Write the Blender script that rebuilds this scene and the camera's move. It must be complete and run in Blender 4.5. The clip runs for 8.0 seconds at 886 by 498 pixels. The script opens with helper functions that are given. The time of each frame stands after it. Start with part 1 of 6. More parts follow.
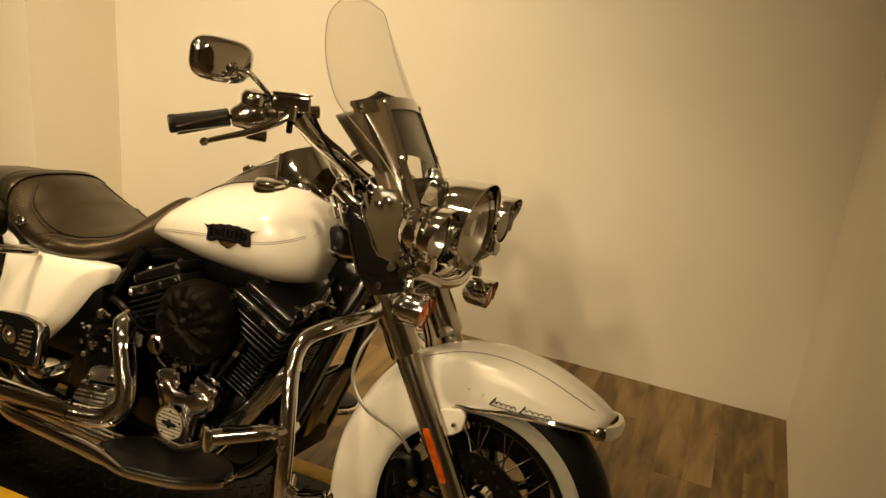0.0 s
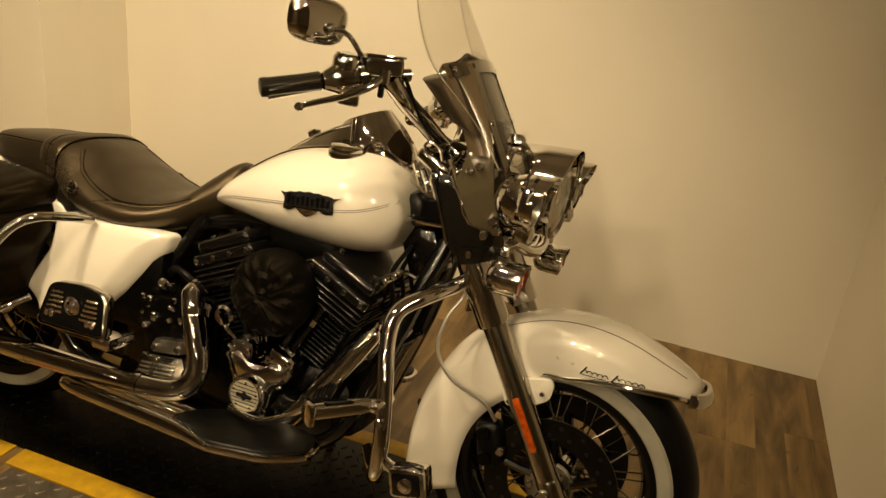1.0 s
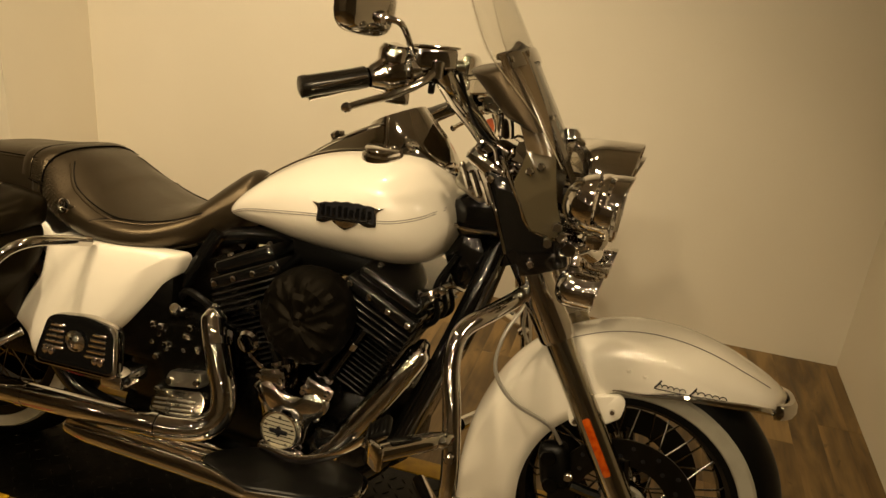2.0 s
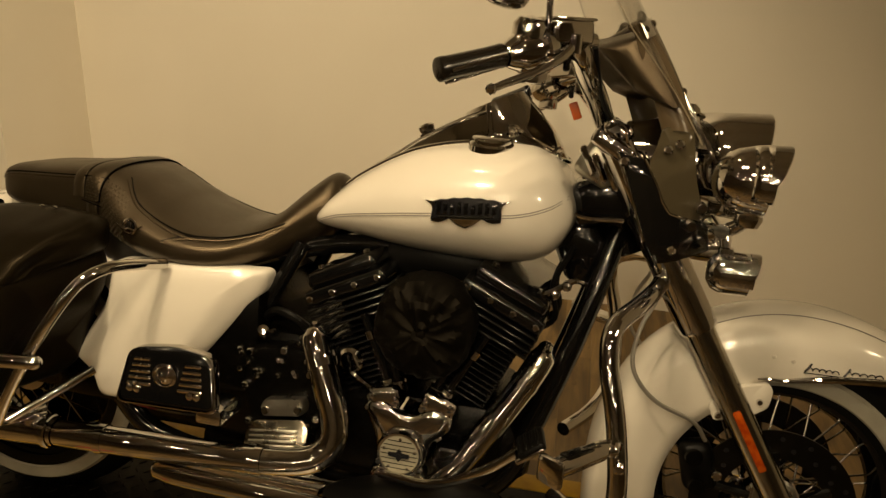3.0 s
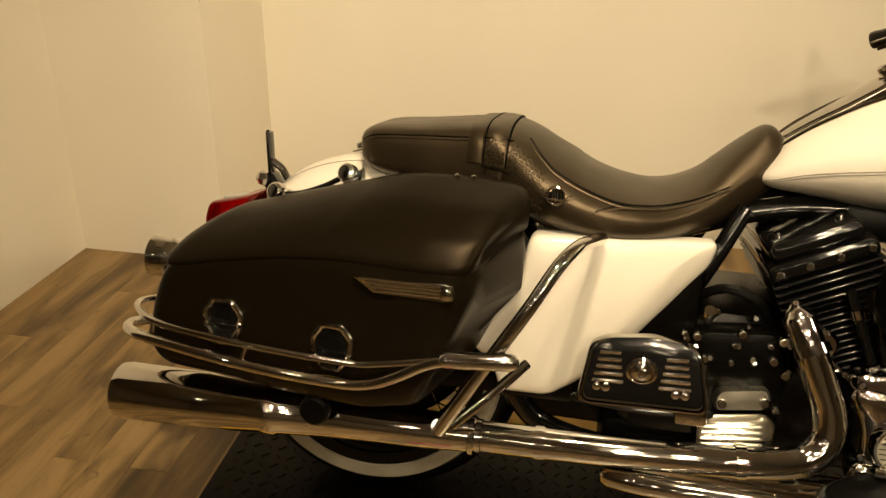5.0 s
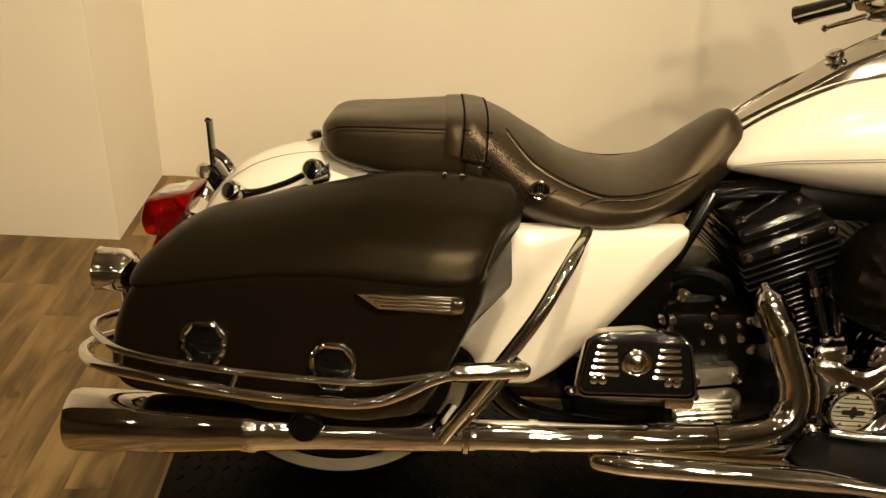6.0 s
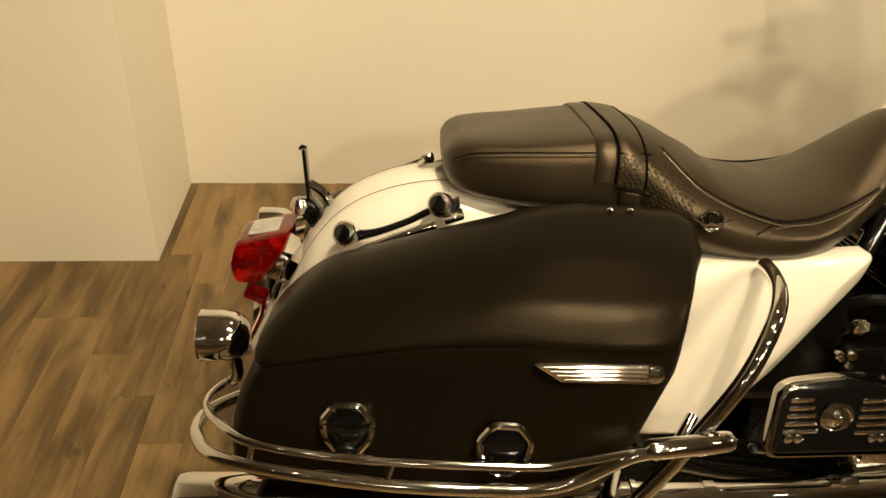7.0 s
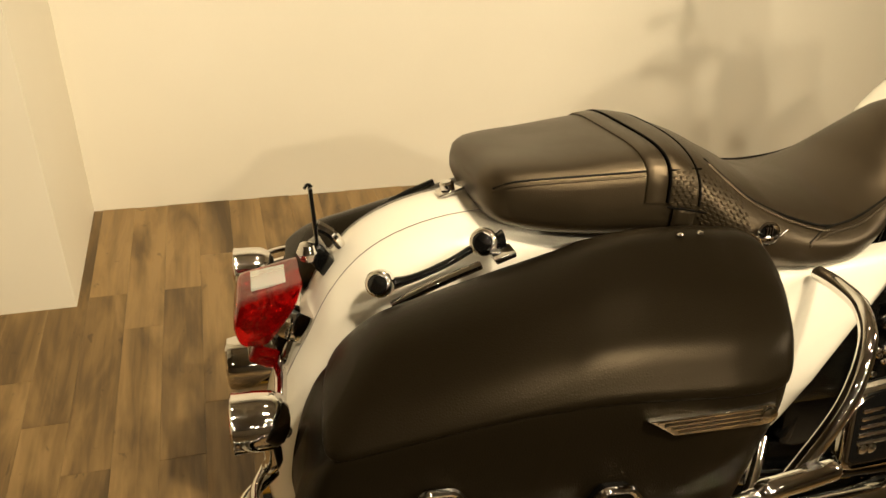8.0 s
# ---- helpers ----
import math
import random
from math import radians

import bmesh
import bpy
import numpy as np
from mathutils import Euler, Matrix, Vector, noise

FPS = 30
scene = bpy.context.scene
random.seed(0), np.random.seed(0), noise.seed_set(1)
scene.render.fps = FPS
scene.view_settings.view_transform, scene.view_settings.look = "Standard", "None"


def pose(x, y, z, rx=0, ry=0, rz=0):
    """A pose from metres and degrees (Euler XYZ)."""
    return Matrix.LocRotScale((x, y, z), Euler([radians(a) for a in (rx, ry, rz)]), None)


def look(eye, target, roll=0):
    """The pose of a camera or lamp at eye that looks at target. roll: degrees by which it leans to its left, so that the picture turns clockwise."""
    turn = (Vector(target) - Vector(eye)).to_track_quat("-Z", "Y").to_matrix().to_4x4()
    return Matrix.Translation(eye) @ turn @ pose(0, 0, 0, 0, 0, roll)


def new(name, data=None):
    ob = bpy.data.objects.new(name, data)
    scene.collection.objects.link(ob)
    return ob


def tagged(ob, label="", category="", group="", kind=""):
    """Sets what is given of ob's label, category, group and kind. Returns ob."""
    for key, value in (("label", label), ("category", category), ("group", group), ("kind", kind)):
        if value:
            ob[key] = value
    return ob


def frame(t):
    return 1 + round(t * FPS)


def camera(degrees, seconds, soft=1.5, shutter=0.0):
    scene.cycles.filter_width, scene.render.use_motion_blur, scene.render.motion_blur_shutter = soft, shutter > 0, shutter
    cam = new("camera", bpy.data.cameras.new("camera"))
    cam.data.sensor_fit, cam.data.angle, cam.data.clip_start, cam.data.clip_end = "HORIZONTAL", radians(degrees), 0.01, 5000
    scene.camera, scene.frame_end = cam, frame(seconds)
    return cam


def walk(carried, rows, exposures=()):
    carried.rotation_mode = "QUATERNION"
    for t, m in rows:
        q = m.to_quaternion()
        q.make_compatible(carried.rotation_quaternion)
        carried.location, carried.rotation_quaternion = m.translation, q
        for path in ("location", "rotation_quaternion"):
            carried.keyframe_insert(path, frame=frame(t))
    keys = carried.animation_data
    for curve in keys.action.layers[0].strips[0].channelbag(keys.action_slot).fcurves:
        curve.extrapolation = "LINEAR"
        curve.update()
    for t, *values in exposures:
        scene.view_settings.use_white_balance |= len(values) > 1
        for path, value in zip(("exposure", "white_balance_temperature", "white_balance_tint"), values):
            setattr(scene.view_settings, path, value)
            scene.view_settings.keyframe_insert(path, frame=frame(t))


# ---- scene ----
cam = camera(59.4, 8.0, soft=1.5)
PATH = [
    (0, (1.138, 1.161, 1.437), (0.483, 2.931, 0.777), 6.0),
    (0.5, (1.033, 1.147, 1.440), (0.453, 2.938, 0.765), 6.6),
    (1, (0.882, 1.107, 1.417), (0.329, 2.876, 0.666), 6.8),
    (1.5, (0.760, 1.123, 1.395), (0.237, 2.885, 0.606), 8.4),
    (1.7, (0.708, 1.154, 1.387), (0.216, 2.928, 0.607), 7.4),
    (2.8, (0.403, 1.275, 1.311), (0.085, 3.101, 0.562), 3.7),
    (3, (0.306, 1.240, 1.291), (-0.002, 3.071, 0.549), 2.9),
    (3.5, (0.059, 1.185, 1.299), (-0.166, 3.056, 0.628), 1.2),
    (4, (-0.131, 1.186, 1.283), (-0.395, 3.031, 0.557), 3.4),
    (4.5, (-0.344, 1.250, 1.220), (-0.660, 3.100, 0.528), 1.4),
    (5, (-0.531, 1.313, 1.214), (-0.819, 3.094, 0.352), 1.2),
    (5.2, (-0.541, 1.323, 1.198), (-0.791, 3.103, 0.319), 1.7),
    (6.3, (-0.865, 1.438, 1.309), (-0.655, 3.141, 0.281), 6.0),
    (6.5, (-0.900, 1.479, 1.292), (-0.687, 3.203, 0.301), 6.6),
    (7, (-1.018, 1.622, 1.279), (-0.847, 3.301, 0.205), 2.9),
    (7.5, (-1.115, 1.727, 1.271), (-0.841, 3.338, 0.119), 4.8),
    (8, (-1.238, 1.810, 1.273), (-0.730, 3.402, 0.173), 4.0),
]
EXPOSURES = [(0, 0.24, 7100, 10), (1.0, 0.14, 7100, 10), (1.5, 0.12, 7050, 10), (3.0, -0.37, 6900, 10), (3.5, -0.41, 6850, 10), (4.0, -0.24, 6700, 10), (4.5, 0.26, 6500, 10), (5.2, 0.26, 6500, 10), (6.5, 0.36, 6350, 9), (7.0, 0.36, 6300, 8), (7.5, 0.42, 6200, 8), (8.0, 0.64, 6050, 7)]
walk(cam, [(t, look(eye, target, roll)) for t, eye, target, roll in PATH], EXPOSURES)

# ---- light and exposure ----
world = bpy.data.worlds.new("room_air")
scene.world = world
world.use_nodes = True
world.node_tree.nodes["Background"].inputs[0].default_value = (1.0, 0.85, 0.6, 1)
world.node_tree.nodes["Background"].inputs[1].default_value = 0.02

WARM = (1.0, 0.79, 0.50)


def spot_and_fill_lamp(name, x, y, z, power, size, aim, cone, blend=1.0):
    """A spot at ceiling height, many added only as fill: the light itself; its trim is built with the room."""
    data = bpy.data.lights.new(name, "SPOT")
    data.energy, data.color, data.shadow_soft_size = power, WARM, size
    data.spot_size, data.spot_blend = radians(cone), blend
    ob = new(name, data)
    ob.matrix_world = look((x, y, z), aim)
    return ob


CEIL = 2.95
# Spots 0, 3 and 7 follow wall shadows; the others are added, unseen fill.
SPOTS = [(-0.02, -1.48), (-1.60, -1.50), (1.35, -1.75), (-0.05, -0.08), (0.35, 0.10), (1.05, 0.45), (-1.95, 0.20), (0.55, -1.20), (-1.05, -2.30), (0.40, -2.60), (3.00, 1.35), (-2.7, -3.2), (-1.3, -3.6), (0.2, -3.7), (1.9, -3.3), (-3.0, -0.9), (0.9, -0.6), (-0.55, 1.60), (-0.25, 1.50), (-1.40, -2.50), (1.30, -2.40), (-0.45, 2.95)]
SPOT_POWER = [270, 5, 8, 160, 15, 5, 5, 60, 14, 14, 350, 5, 14, 14, 75, 5, 5, 190, 75, 40, 40, 95]
SPOT_CONE = [38, 66, 58, 62, 72, 66, 70, 29, 60, 58, 50, 70, 70, 70, 46, 80, 80, 98, 105, 110, 110, 92]
SPOT_SIZE = [0.07, 0.06, 0.09, 0.07, 0.05, 0.05, 0.05, 0.05, 0.10, 0.10, 0.24, 0.10, 0.10, 0.10, 0.10, 0.05, 0.05, 0.06, 0.06, 0.06, 0.06, 0.08]
SPOT_AIM = [(-0.35, 3.9, 0.95), (-0.9, 3.9, 0.7), (-1.5, 3.8, 0.9), (-0.40, 3.6, 0.7), (-0.3, 2.9, 0.3), (0.1, 2.8, 0.3), (-0.9, 3.0, 0.4), (0.55, 4.0, -0.35), (-0.2, 3.7, 0.7), (-0.3, 3.7, 0.7), (-1.25, 3.75, 1.0), (-0.7, 3.6, 0.6), (-0.8, 3.6, 0.6), (-0.8, 3.6, 0.6), (0.6, 4.0, 0.9), (-0.8, 3.0, 0.4), (0.0, 2.9, 0.4), (-1.0, 2.9, 0.4), (-0.4, 2.8, 0.4), (-1.6, -4.6, 1.3), (1.6, -4.6, 1.3), (-0.35, 4.05, 0.7)]
for (sx, sy), sp, sa, sc, ss in zip(SPOTS, SPOT_POWER, SPOT_AIM, SPOT_CONE, SPOT_SIZE):
    spot_and_fill_lamp("spot_and_fill_light", sx, sy, CEIL - 0.02, sp, ss, sa, sc, 0.45 if sc < 30 else 1.0)


# ---- materials ----
def mat(name, color=(0.5, 0.5, 0.5), rough=0.5, metal=0.0, coat=0.0, **extra):
    m = bpy.data.materials.new(name)
    m.use_nodes = True
    b = m.node_tree.nodes["Principled BSDF"]
    b.inputs["Base Color"].default_value = (*color, 1)
    b.inputs["Roughness"].default_value = rough
    b.inputs["Metallic"].default_value = metal
    b.inputs["Coat Weight"].default_value = coat
    b.inputs["Coat Roughness"].default_value = 0.04
    for key, value in extra.items():
        b.inputs[key.replace("_", " ")].default_value = value
    return m


def node(m, kind, operation="", data_type="", blend_type="", feature=""):
    n = m.node_tree.nodes.new(kind)
    if operation:
        n.operation = operation
    if data_type:
        n.data_type = data_type
    if blend_type:
        n.blend_type = blend_type
    if feature:
        n.feature = feature
    return n


def link(m, a, b):
    m.node_tree.links.new(a, b)


def bsdf(m):
    return m.node_tree.nodes["Principled BSDF"]


def ramp(m, fac, stops):
    r = node(m, "ShaderNodeValToRGB")
    el = r.color_ramp.elements
    while len(el) < len(stops):
        el.new(0.5)
    for e, (p, c) in zip(el, stops):
        e.position, e.color = p, (*c, 1) if len(c) == 3 else (c[0],) * 3 + (1,)
    link(m, fac, r.inputs[0])
    return r.outputs[0]


def noise_tex(m, scale, detail=4, coord="Object", stretch=(1, 1, 1), distortion=0.0):
    tc = node(m, "ShaderNodeTexCoord")
    mp = node(m, "ShaderNodeMapping")
    mp.inputs["Scale"].default_value = stretch
    link(m, tc.outputs[coord], mp.inputs[0])
    n = node(m, "ShaderNodeTexNoise")
    n.inputs["Scale"].default_value, n.inputs["Detail"].default_value = scale, detail
    n.inputs["Distortion"].default_value = distortion
    link(m, mp.outputs[0], n.inputs["Vector"])
    return n.outputs[0]


def bump(m, height, strength, distance=0.002):
    b = node(m, "ShaderNodeBump")
    b.inputs["Strength"].default_value, b.inputs["Distance"].default_value = strength, distance
    link(m, height, b.inputs["Height"])
    link(m, b.outputs[0], bsdf(m).inputs["Normal"])


def vary(m, fac, low, high, socket="Base Color"):
    link(m, ramp(m, fac, [(0.3, low), (0.7, high)]), bsdf(m).inputs[socket])


WALL = mat("painted_plaster", (0.78, 0.72, 0.60), 0.6)
vary(WALL, noise_tex(WALL, 1.3, 3), (0.745, 0.695, 0.585), (0.80, 0.75, 0.64))
bump(WALL, noise_tex(WALL, 160, 3), 0.12, 0.001)
# Ceiling out of view; its tone is chosen for what the chrome tops reflect.
CEILING = mat("ceiling_reflect_tone", (0.62, 0.58, 0.50), 0.8)
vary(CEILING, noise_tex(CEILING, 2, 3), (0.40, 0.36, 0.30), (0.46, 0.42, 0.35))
# Both tones belong to unseen closing walls and are set for chrome reflections.
TAUPE = mat("taupe_closing_wall", (0.16, 0.12, 0.085), 0.7)
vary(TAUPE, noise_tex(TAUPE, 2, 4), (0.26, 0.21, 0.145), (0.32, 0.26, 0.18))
TAN = mat("tan_closing_wall", (0.4, 0.33, 0.23), 0.7)
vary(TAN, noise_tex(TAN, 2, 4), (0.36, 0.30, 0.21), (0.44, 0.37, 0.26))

WOOD = mat("laminate_wood", (0.3, 0.2, 0.1), 0.42)


def make_wood(m, source="ShaderNodeObjectInfo", socket="Random"):
    info = node(m, source)
    tc = node(m, "ShaderNodeTexCoord")
    off = node(m, "ShaderNodeVectorMath", operation="SCALE")
    comb = node(m, "ShaderNodeCombineXYZ")
    link(m, info.outputs[socket], comb.inputs[0])
    link(m, info.outputs[socket], comb.inputs[1])
    link(m, comb.outputs[0], off.inputs[0])
    off.inputs["Scale"].default_value = 37.0
    add = node(m, "ShaderNodeVectorMath", operation="ADD")
    link(m, tc.outputs["Object"], add.inputs[0])
    link(m, off.outputs[0], add.inputs[1])

    def tex(scale, stretch, detail, dist):
        mp = node(m, "ShaderNodeMapping")
        mp.inputs["Scale"].default_value = stretch
        link(m, add.outputs[0], mp.inputs[0])
        n = node(m, "ShaderNodeTexNoise")
        n.inputs["Scale"].default_value, n.inputs["Detail"].default_value, n.inputs["Distortion"].default_value = scale, detail, dist
        link(m, mp.outputs[0], n.inputs["Vector"])
        return n.outputs[0]

    broad = tex(6.0, (2.2, 0.45, 1), 5, 0.6)
    grain = tex(34.0, (2.6, 0.16, 1), 6, 0.5)
    knots = tex(20.0, (1.4, 0.9, 1), 2, 1.0)
    mix = node(m, "ShaderNodeMix", data_type="FLOAT")
    mix.inputs[0].default_value = 0.22
    link(m, broad, mix.inputs[2])
    link(m, grain, mix.inputs[3])
    tone = node(m, "ShaderNodeMath", operation="MULTIPLY_ADD")
    link(m, info.outputs[socket], tone.inputs[0])
    tone.inputs[1].default_value = 0.15
    link(m, mix.outputs[0], tone.inputs[2])
    col = ramp(m, tone.outputs[0], [(0.40, (0.068, 0.041, 0.014)), (0.48, (0.112, 0.068, 0.024)), (0.57, (0.177, 0.110, 0.040)), (0.69, (0.268, 0.172, 0.068))])
    dark = ramp(m, knots, [(0.25, (0.30,)), (0.33, (1.0,))])
    mul = node(m, "ShaderNodeMix", data_type="RGBA", blend_type="MULTIPLY")
    mul.inputs[0].default_value = 0.6
    link(m, col, mul.inputs[6])
    link(m, dark, mul.inputs[7])
    link(m, mul.outputs[2], bsdf(m).inputs["Base Color"])
    link(m, ramp(m, grain, [(0.3, (0.36,)), (0.7, (0.52,))]), bsdf(m).inputs["Roughness"])
    bump(m, grain, 0.18, 0.0008)


make_wood(WOOD)
WOOD_FIELD = mat("laminate_wood_field", (0.3, 0.2, 0.1), 0.42)
make_wood(WOOD_FIELD, "ShaderNodeNewGeometry", "Random Per Island")
JOINT = mat("dark_joint", (0.035, 0.024, 0.015), 0.8)

WHITE = mat("pearl_white_paint", (0.80, 0.755, 0.66), 0.28, coat=1.0)
vary(WHITE, noise_tex(WHITE, 6, 3), (0.775, 0.73, 0.635), (0.82, 0.775, 0.68))
CHROME = mat("chrome", (0.68, 0.66, 0.63), 0.035, 1.0)
vary(CHROME, noise_tex(CHROME, 30, 3), (0.03,), (0.075,), "Roughness")
# Darker copy of chrome: dark reflections are put into the base colour.
CONSOLE = mat("dark_reflection_chrome", (0.42, 0.395, 0.36), 0.07, 1.0)
SATIN = mat("polished_aluminium", (0.52, 0.50, 0.44), 0.2, 1.0)
vary(SATIN, noise_tex(SATIN, 40, 4, stretch=(1, 1, 0.2)), (0.24,), (0.36,), "Roughness")
FORK = mat("dull_polished_alloy", (0.42, 0.39, 0.32), 0.16, 1.0)
STEEL = mat("brushed_steel", (0.06, 0.056, 0.05), 0.34, 1.0)
BLACK = mat("gloss_black", (0.003, 0.003, 0.003), 0.12, coat=0.4, Specular_IOR_Level=0.4)
PLATEBLACK = mat("polished_black_plate", (0.004, 0.004, 0.004), 0.06, coat=1.0, Specular_IOR_Level=0.7)
WRINKLE = mat("wrinkle_black", (0.0015, 0.0013, 0.001), 0.26, Specular_IOR_Level=0.16)
bump(WRINKLE, noise_tex(WRINKLE, 420, 2), 0.5, 0.0008)
SPOKE = mat("spoke_steel", (0.30, 0.28, 0.25), 0.18, 1.0)
DISC = mat("dark_brake_steel", (0.030, 0.027, 0.022), 0.36, 1.0)
vary(DISC, noise_tex(DISC, 60, 3), (0.30,), (0.44,), "Roughness")
FINEDGE = mat("machined_fin", (0.045, 0.045, 0.046), 0.26, 0.9)
RUBBER = mat("black_rubber", (0.002, 0.0018, 0.0014), 0.42, Specular_IOR_Level=0.18)
bump(RUBBER, noise_tex(RUBBER, 200, 2), 0.3, 0.0006)
GRIPRUB = mat("grip_rubber", (0.008, 0.0065, 0.0045), 0.24, Specular_IOR_Level=0.6)
WHITEWALL = mat("whitewall_rubber", (0.62, 0.60, 0.52), 0.5)
vary(WHITEWALL, noise_tex(WHITEWALL, 14, 4), (0.32, 0.305, 0.245), (0.42, 0.40, 0.33))

LEATHER = mat("black_leather", (0.013, 0.0095, 0.0052), 0.38, Specular_IOR_Level=0.72, Specular_Tint=(1.0, 0.78, 0.52, 1))
vary(LEATHER, noise_tex(LEATHER, 9, 4), (0.32,), (0.43,), "Roughness")


def leather_bump(m, scale, strength):
    tc = node(m, "ShaderNodeTexCoord")
    v = node(m, "ShaderNodeTexVoronoi", feature="DISTANCE_TO_EDGE")
    v.inputs["Scale"].default_value = scale
    link(m, tc.outputs["Object"], v.inputs["Vector"])
    lo = noise_tex(m, 14, 3)
    mixed = node(m, "ShaderNodeMath", operation="ADD")
    link(m, v.outputs["Distance"], mixed.inputs[0])
    link(m, lo, mixed.inputs[1])
    bump(m, mixed.outputs[0], strength, 0.0016)


leather_bump(LEATHER, 420, 0.18)
BAGSKIN = mat("bag_leather", (0.0062, 0.0045, 0.0023), 0.36, Specular_IOR_Level=0.11, Specular_Tint=(1.0, 0.80, 0.55, 1))
vary(BAGSKIN, noise_tex(BAGSKIN, 5, 4), (0.28,), (0.38,), "Roughness")
leather_bump(BAGSKIN, 300, 0.18)
SOCK = mat("black_mesh_cloth", (0.0016, 0.0013, 0.0009), 0.5, Specular_IOR_Level=0.09, Specular_Tint=(1.0, 0.85, 0.65, 1))
bump(SOCK, noise_tex(SOCK, 900, 2), 0.5, 0.0008)
THREAD = mat("seam_thread", (0.004, 0.003, 0.002), 0.7, Specular_IOR_Level=0.1)
GROOVE = mat("dark_groove", (0.0012, 0.0009, 0.0007), 0.8, Specular_IOR_Level=0.05)
TIMER = mat("ribbed_satin_disc", (0.50, 0.47, 0.36), 0.42, 0.55)
PINSTRIPE = mat("grey_pinstripe", (0.24, 0.215, 0.20), 0.3)
AMBER = mat("amber_lens", (0.62, 0.085, 0.008), 0.12, coat=0.8, Transmission_Weight=0.25)
vary(AMBER, noise_tex(AMBER, 90, 2, stretch=(1, 1, 1)), (0.50, 0.055, 0.006), (0.74, 0.13, 0.010))
RED = mat("red_lens", (0.42, 0.003, 0.002), 0.02, coat=0.0, Transmission_Weight=0.85)
LENS = mat("clear_lens", (0.85, 0.86, 0.82), 0.05, coat=1.0, Transmission_Weight=0.6)
REFLECT = mat("silver_reflector", (0.75, 0.74, 0.70), 0.15, 1.0)
BRAID = mat("braided_steel", (0.5, 0.48, 0.43), 0.35, 0.8)
YELLOW = mat("yellow_paint", (0.52, 0.30, 0.012), 0.5)
vary(YELLOW, noise_tex(YELLOW, 30, 6), (0.40, 0.225, 0.011), (0.58, 0.345, 0.014))
bump(YELLOW, noise_tex(YELLOW, 260, 3), 0.4, 0.001)
PLATE = mat("diamond_plate_steel", (0.30, 0.26, 0.21), 0.38, 0.75)
vary(PLATE, noise_tex(PLATE, 20, 5), (0.19, 0.16, 0.125), (0.34, 0.295, 0.24))
MAT = mat("black_deck_mat", (0.006, 0.005, 0.004), 0.36, Specular_IOR_Level=0.10)
vary(MAT, noise_tex(MAT, 18, 5), (0.0012, 0.0009, 0.0006), (0.0035, 0.0026, 0.0016))
bump(MAT, noise_tex(MAT, 300, 3), 0.6, 0.001)
INK = mat("black_enamel", (0.01, 0.01, 0.012), 0.25)
BULB = mat("lamp_glow", (1, 0.85, 0.6), 0.5, Emission_Color=(1.0, 0.78, 0.48, 1), Emission_Strength=60.0)
TRIMWHITE = mat("white_lamp_trim", (0.75, 0.73, 0.68), 0.4)


def make_clear(name, tint, gloss=0.022):
    """Thin clear acrylic: see-through with a faint tint and glossy reflection."""
    m = bpy.data.materials.new(name)
    m.use_nodes = True
    t = m.node_tree
    t.nodes.remove(t.nodes["Principled BSDF"])
    out = t.nodes["Material Output"]
    tr, gl, mx = t.nodes.new("ShaderNodeBsdfTransparent"), t.nodes.new("ShaderNodeBsdfGlossy"), t.nodes.new("ShaderNodeMixShader")
    fr = t.nodes.new("ShaderNodeLayerWeight")
    fr.inputs["Blend"].default_value = 0.5
    mul = t.nodes.new("ShaderNodeMath")
    mul.operation = "POWER"
    mul.inputs[1].default_value = 4.0
    sc = t.nodes.new("ShaderNodeMath")
    sc.operation = "MULTIPLY_ADD"
    sc.inputs[1].default_value, sc.inputs[2].default_value = 0.45, gloss
    tr.inputs[0].default_value = (*tint, 1)
    gl.inputs["Roughness"].default_value = 0.04
    t.links.new(fr.outputs["Facing"], mul.inputs[0])
    t.links.new(mul.outputs[0], sc.inputs[0])
    t.links.new(sc.outputs[0], mx.inputs[0])
    t.links.new(tr.outputs[0], mx.inputs[1])
    t.links.new(gl.outputs[0], mx.inputs[2])
    t.links.new(mx.outputs[0], out.inputs[0])
    return m


CLEAR = make_clear("clear_acrylic", (0.95, 0.945, 0.93), 0.028)
# Smoky tint and the wall's reflection share this one opaque colour.
LOBE = mat("smoky_reflection_acrylic", (0.068, 0.055, 0.032), 0.16, Specular_IOR_Level=0.7)
# Opaque taupe that stands for the tan wall mirrored in the lower sheet.
TAUPE_REFLECT = mat("taupe_reflection_acrylic", (0.098, 0.071, 0.041), 0.20, Specular_IOR_Level=0.6)
SMOKE = mat("clear_plastic_edge", (0.30, 0.26, 0.19), 0.2)


# ---- mesh helpers ----
def finish(name, bm, material, sharp=40, smooth=True):
    me = bpy.data.meshes.new(name)
    bmesh.ops.recalc_face_normals(bm, faces=bm.faces)
    for f in bm.faces:
        f.smooth = smooth
    bm.to_mesh(me)
    bm.free()
    if smooth:
        me.set_sharp_from_angle(angle=radians(sharp))
    me.materials.append(material)
    return me


def part(name, bm, material, parent=None, label="", sharp=40, smooth=True):
    ob = new(name, finish(name, bm, material, sharp, smooth))
    if parent is not None:
        ob.parent = parent
    if label:
        ob["label"] = label
    return ob


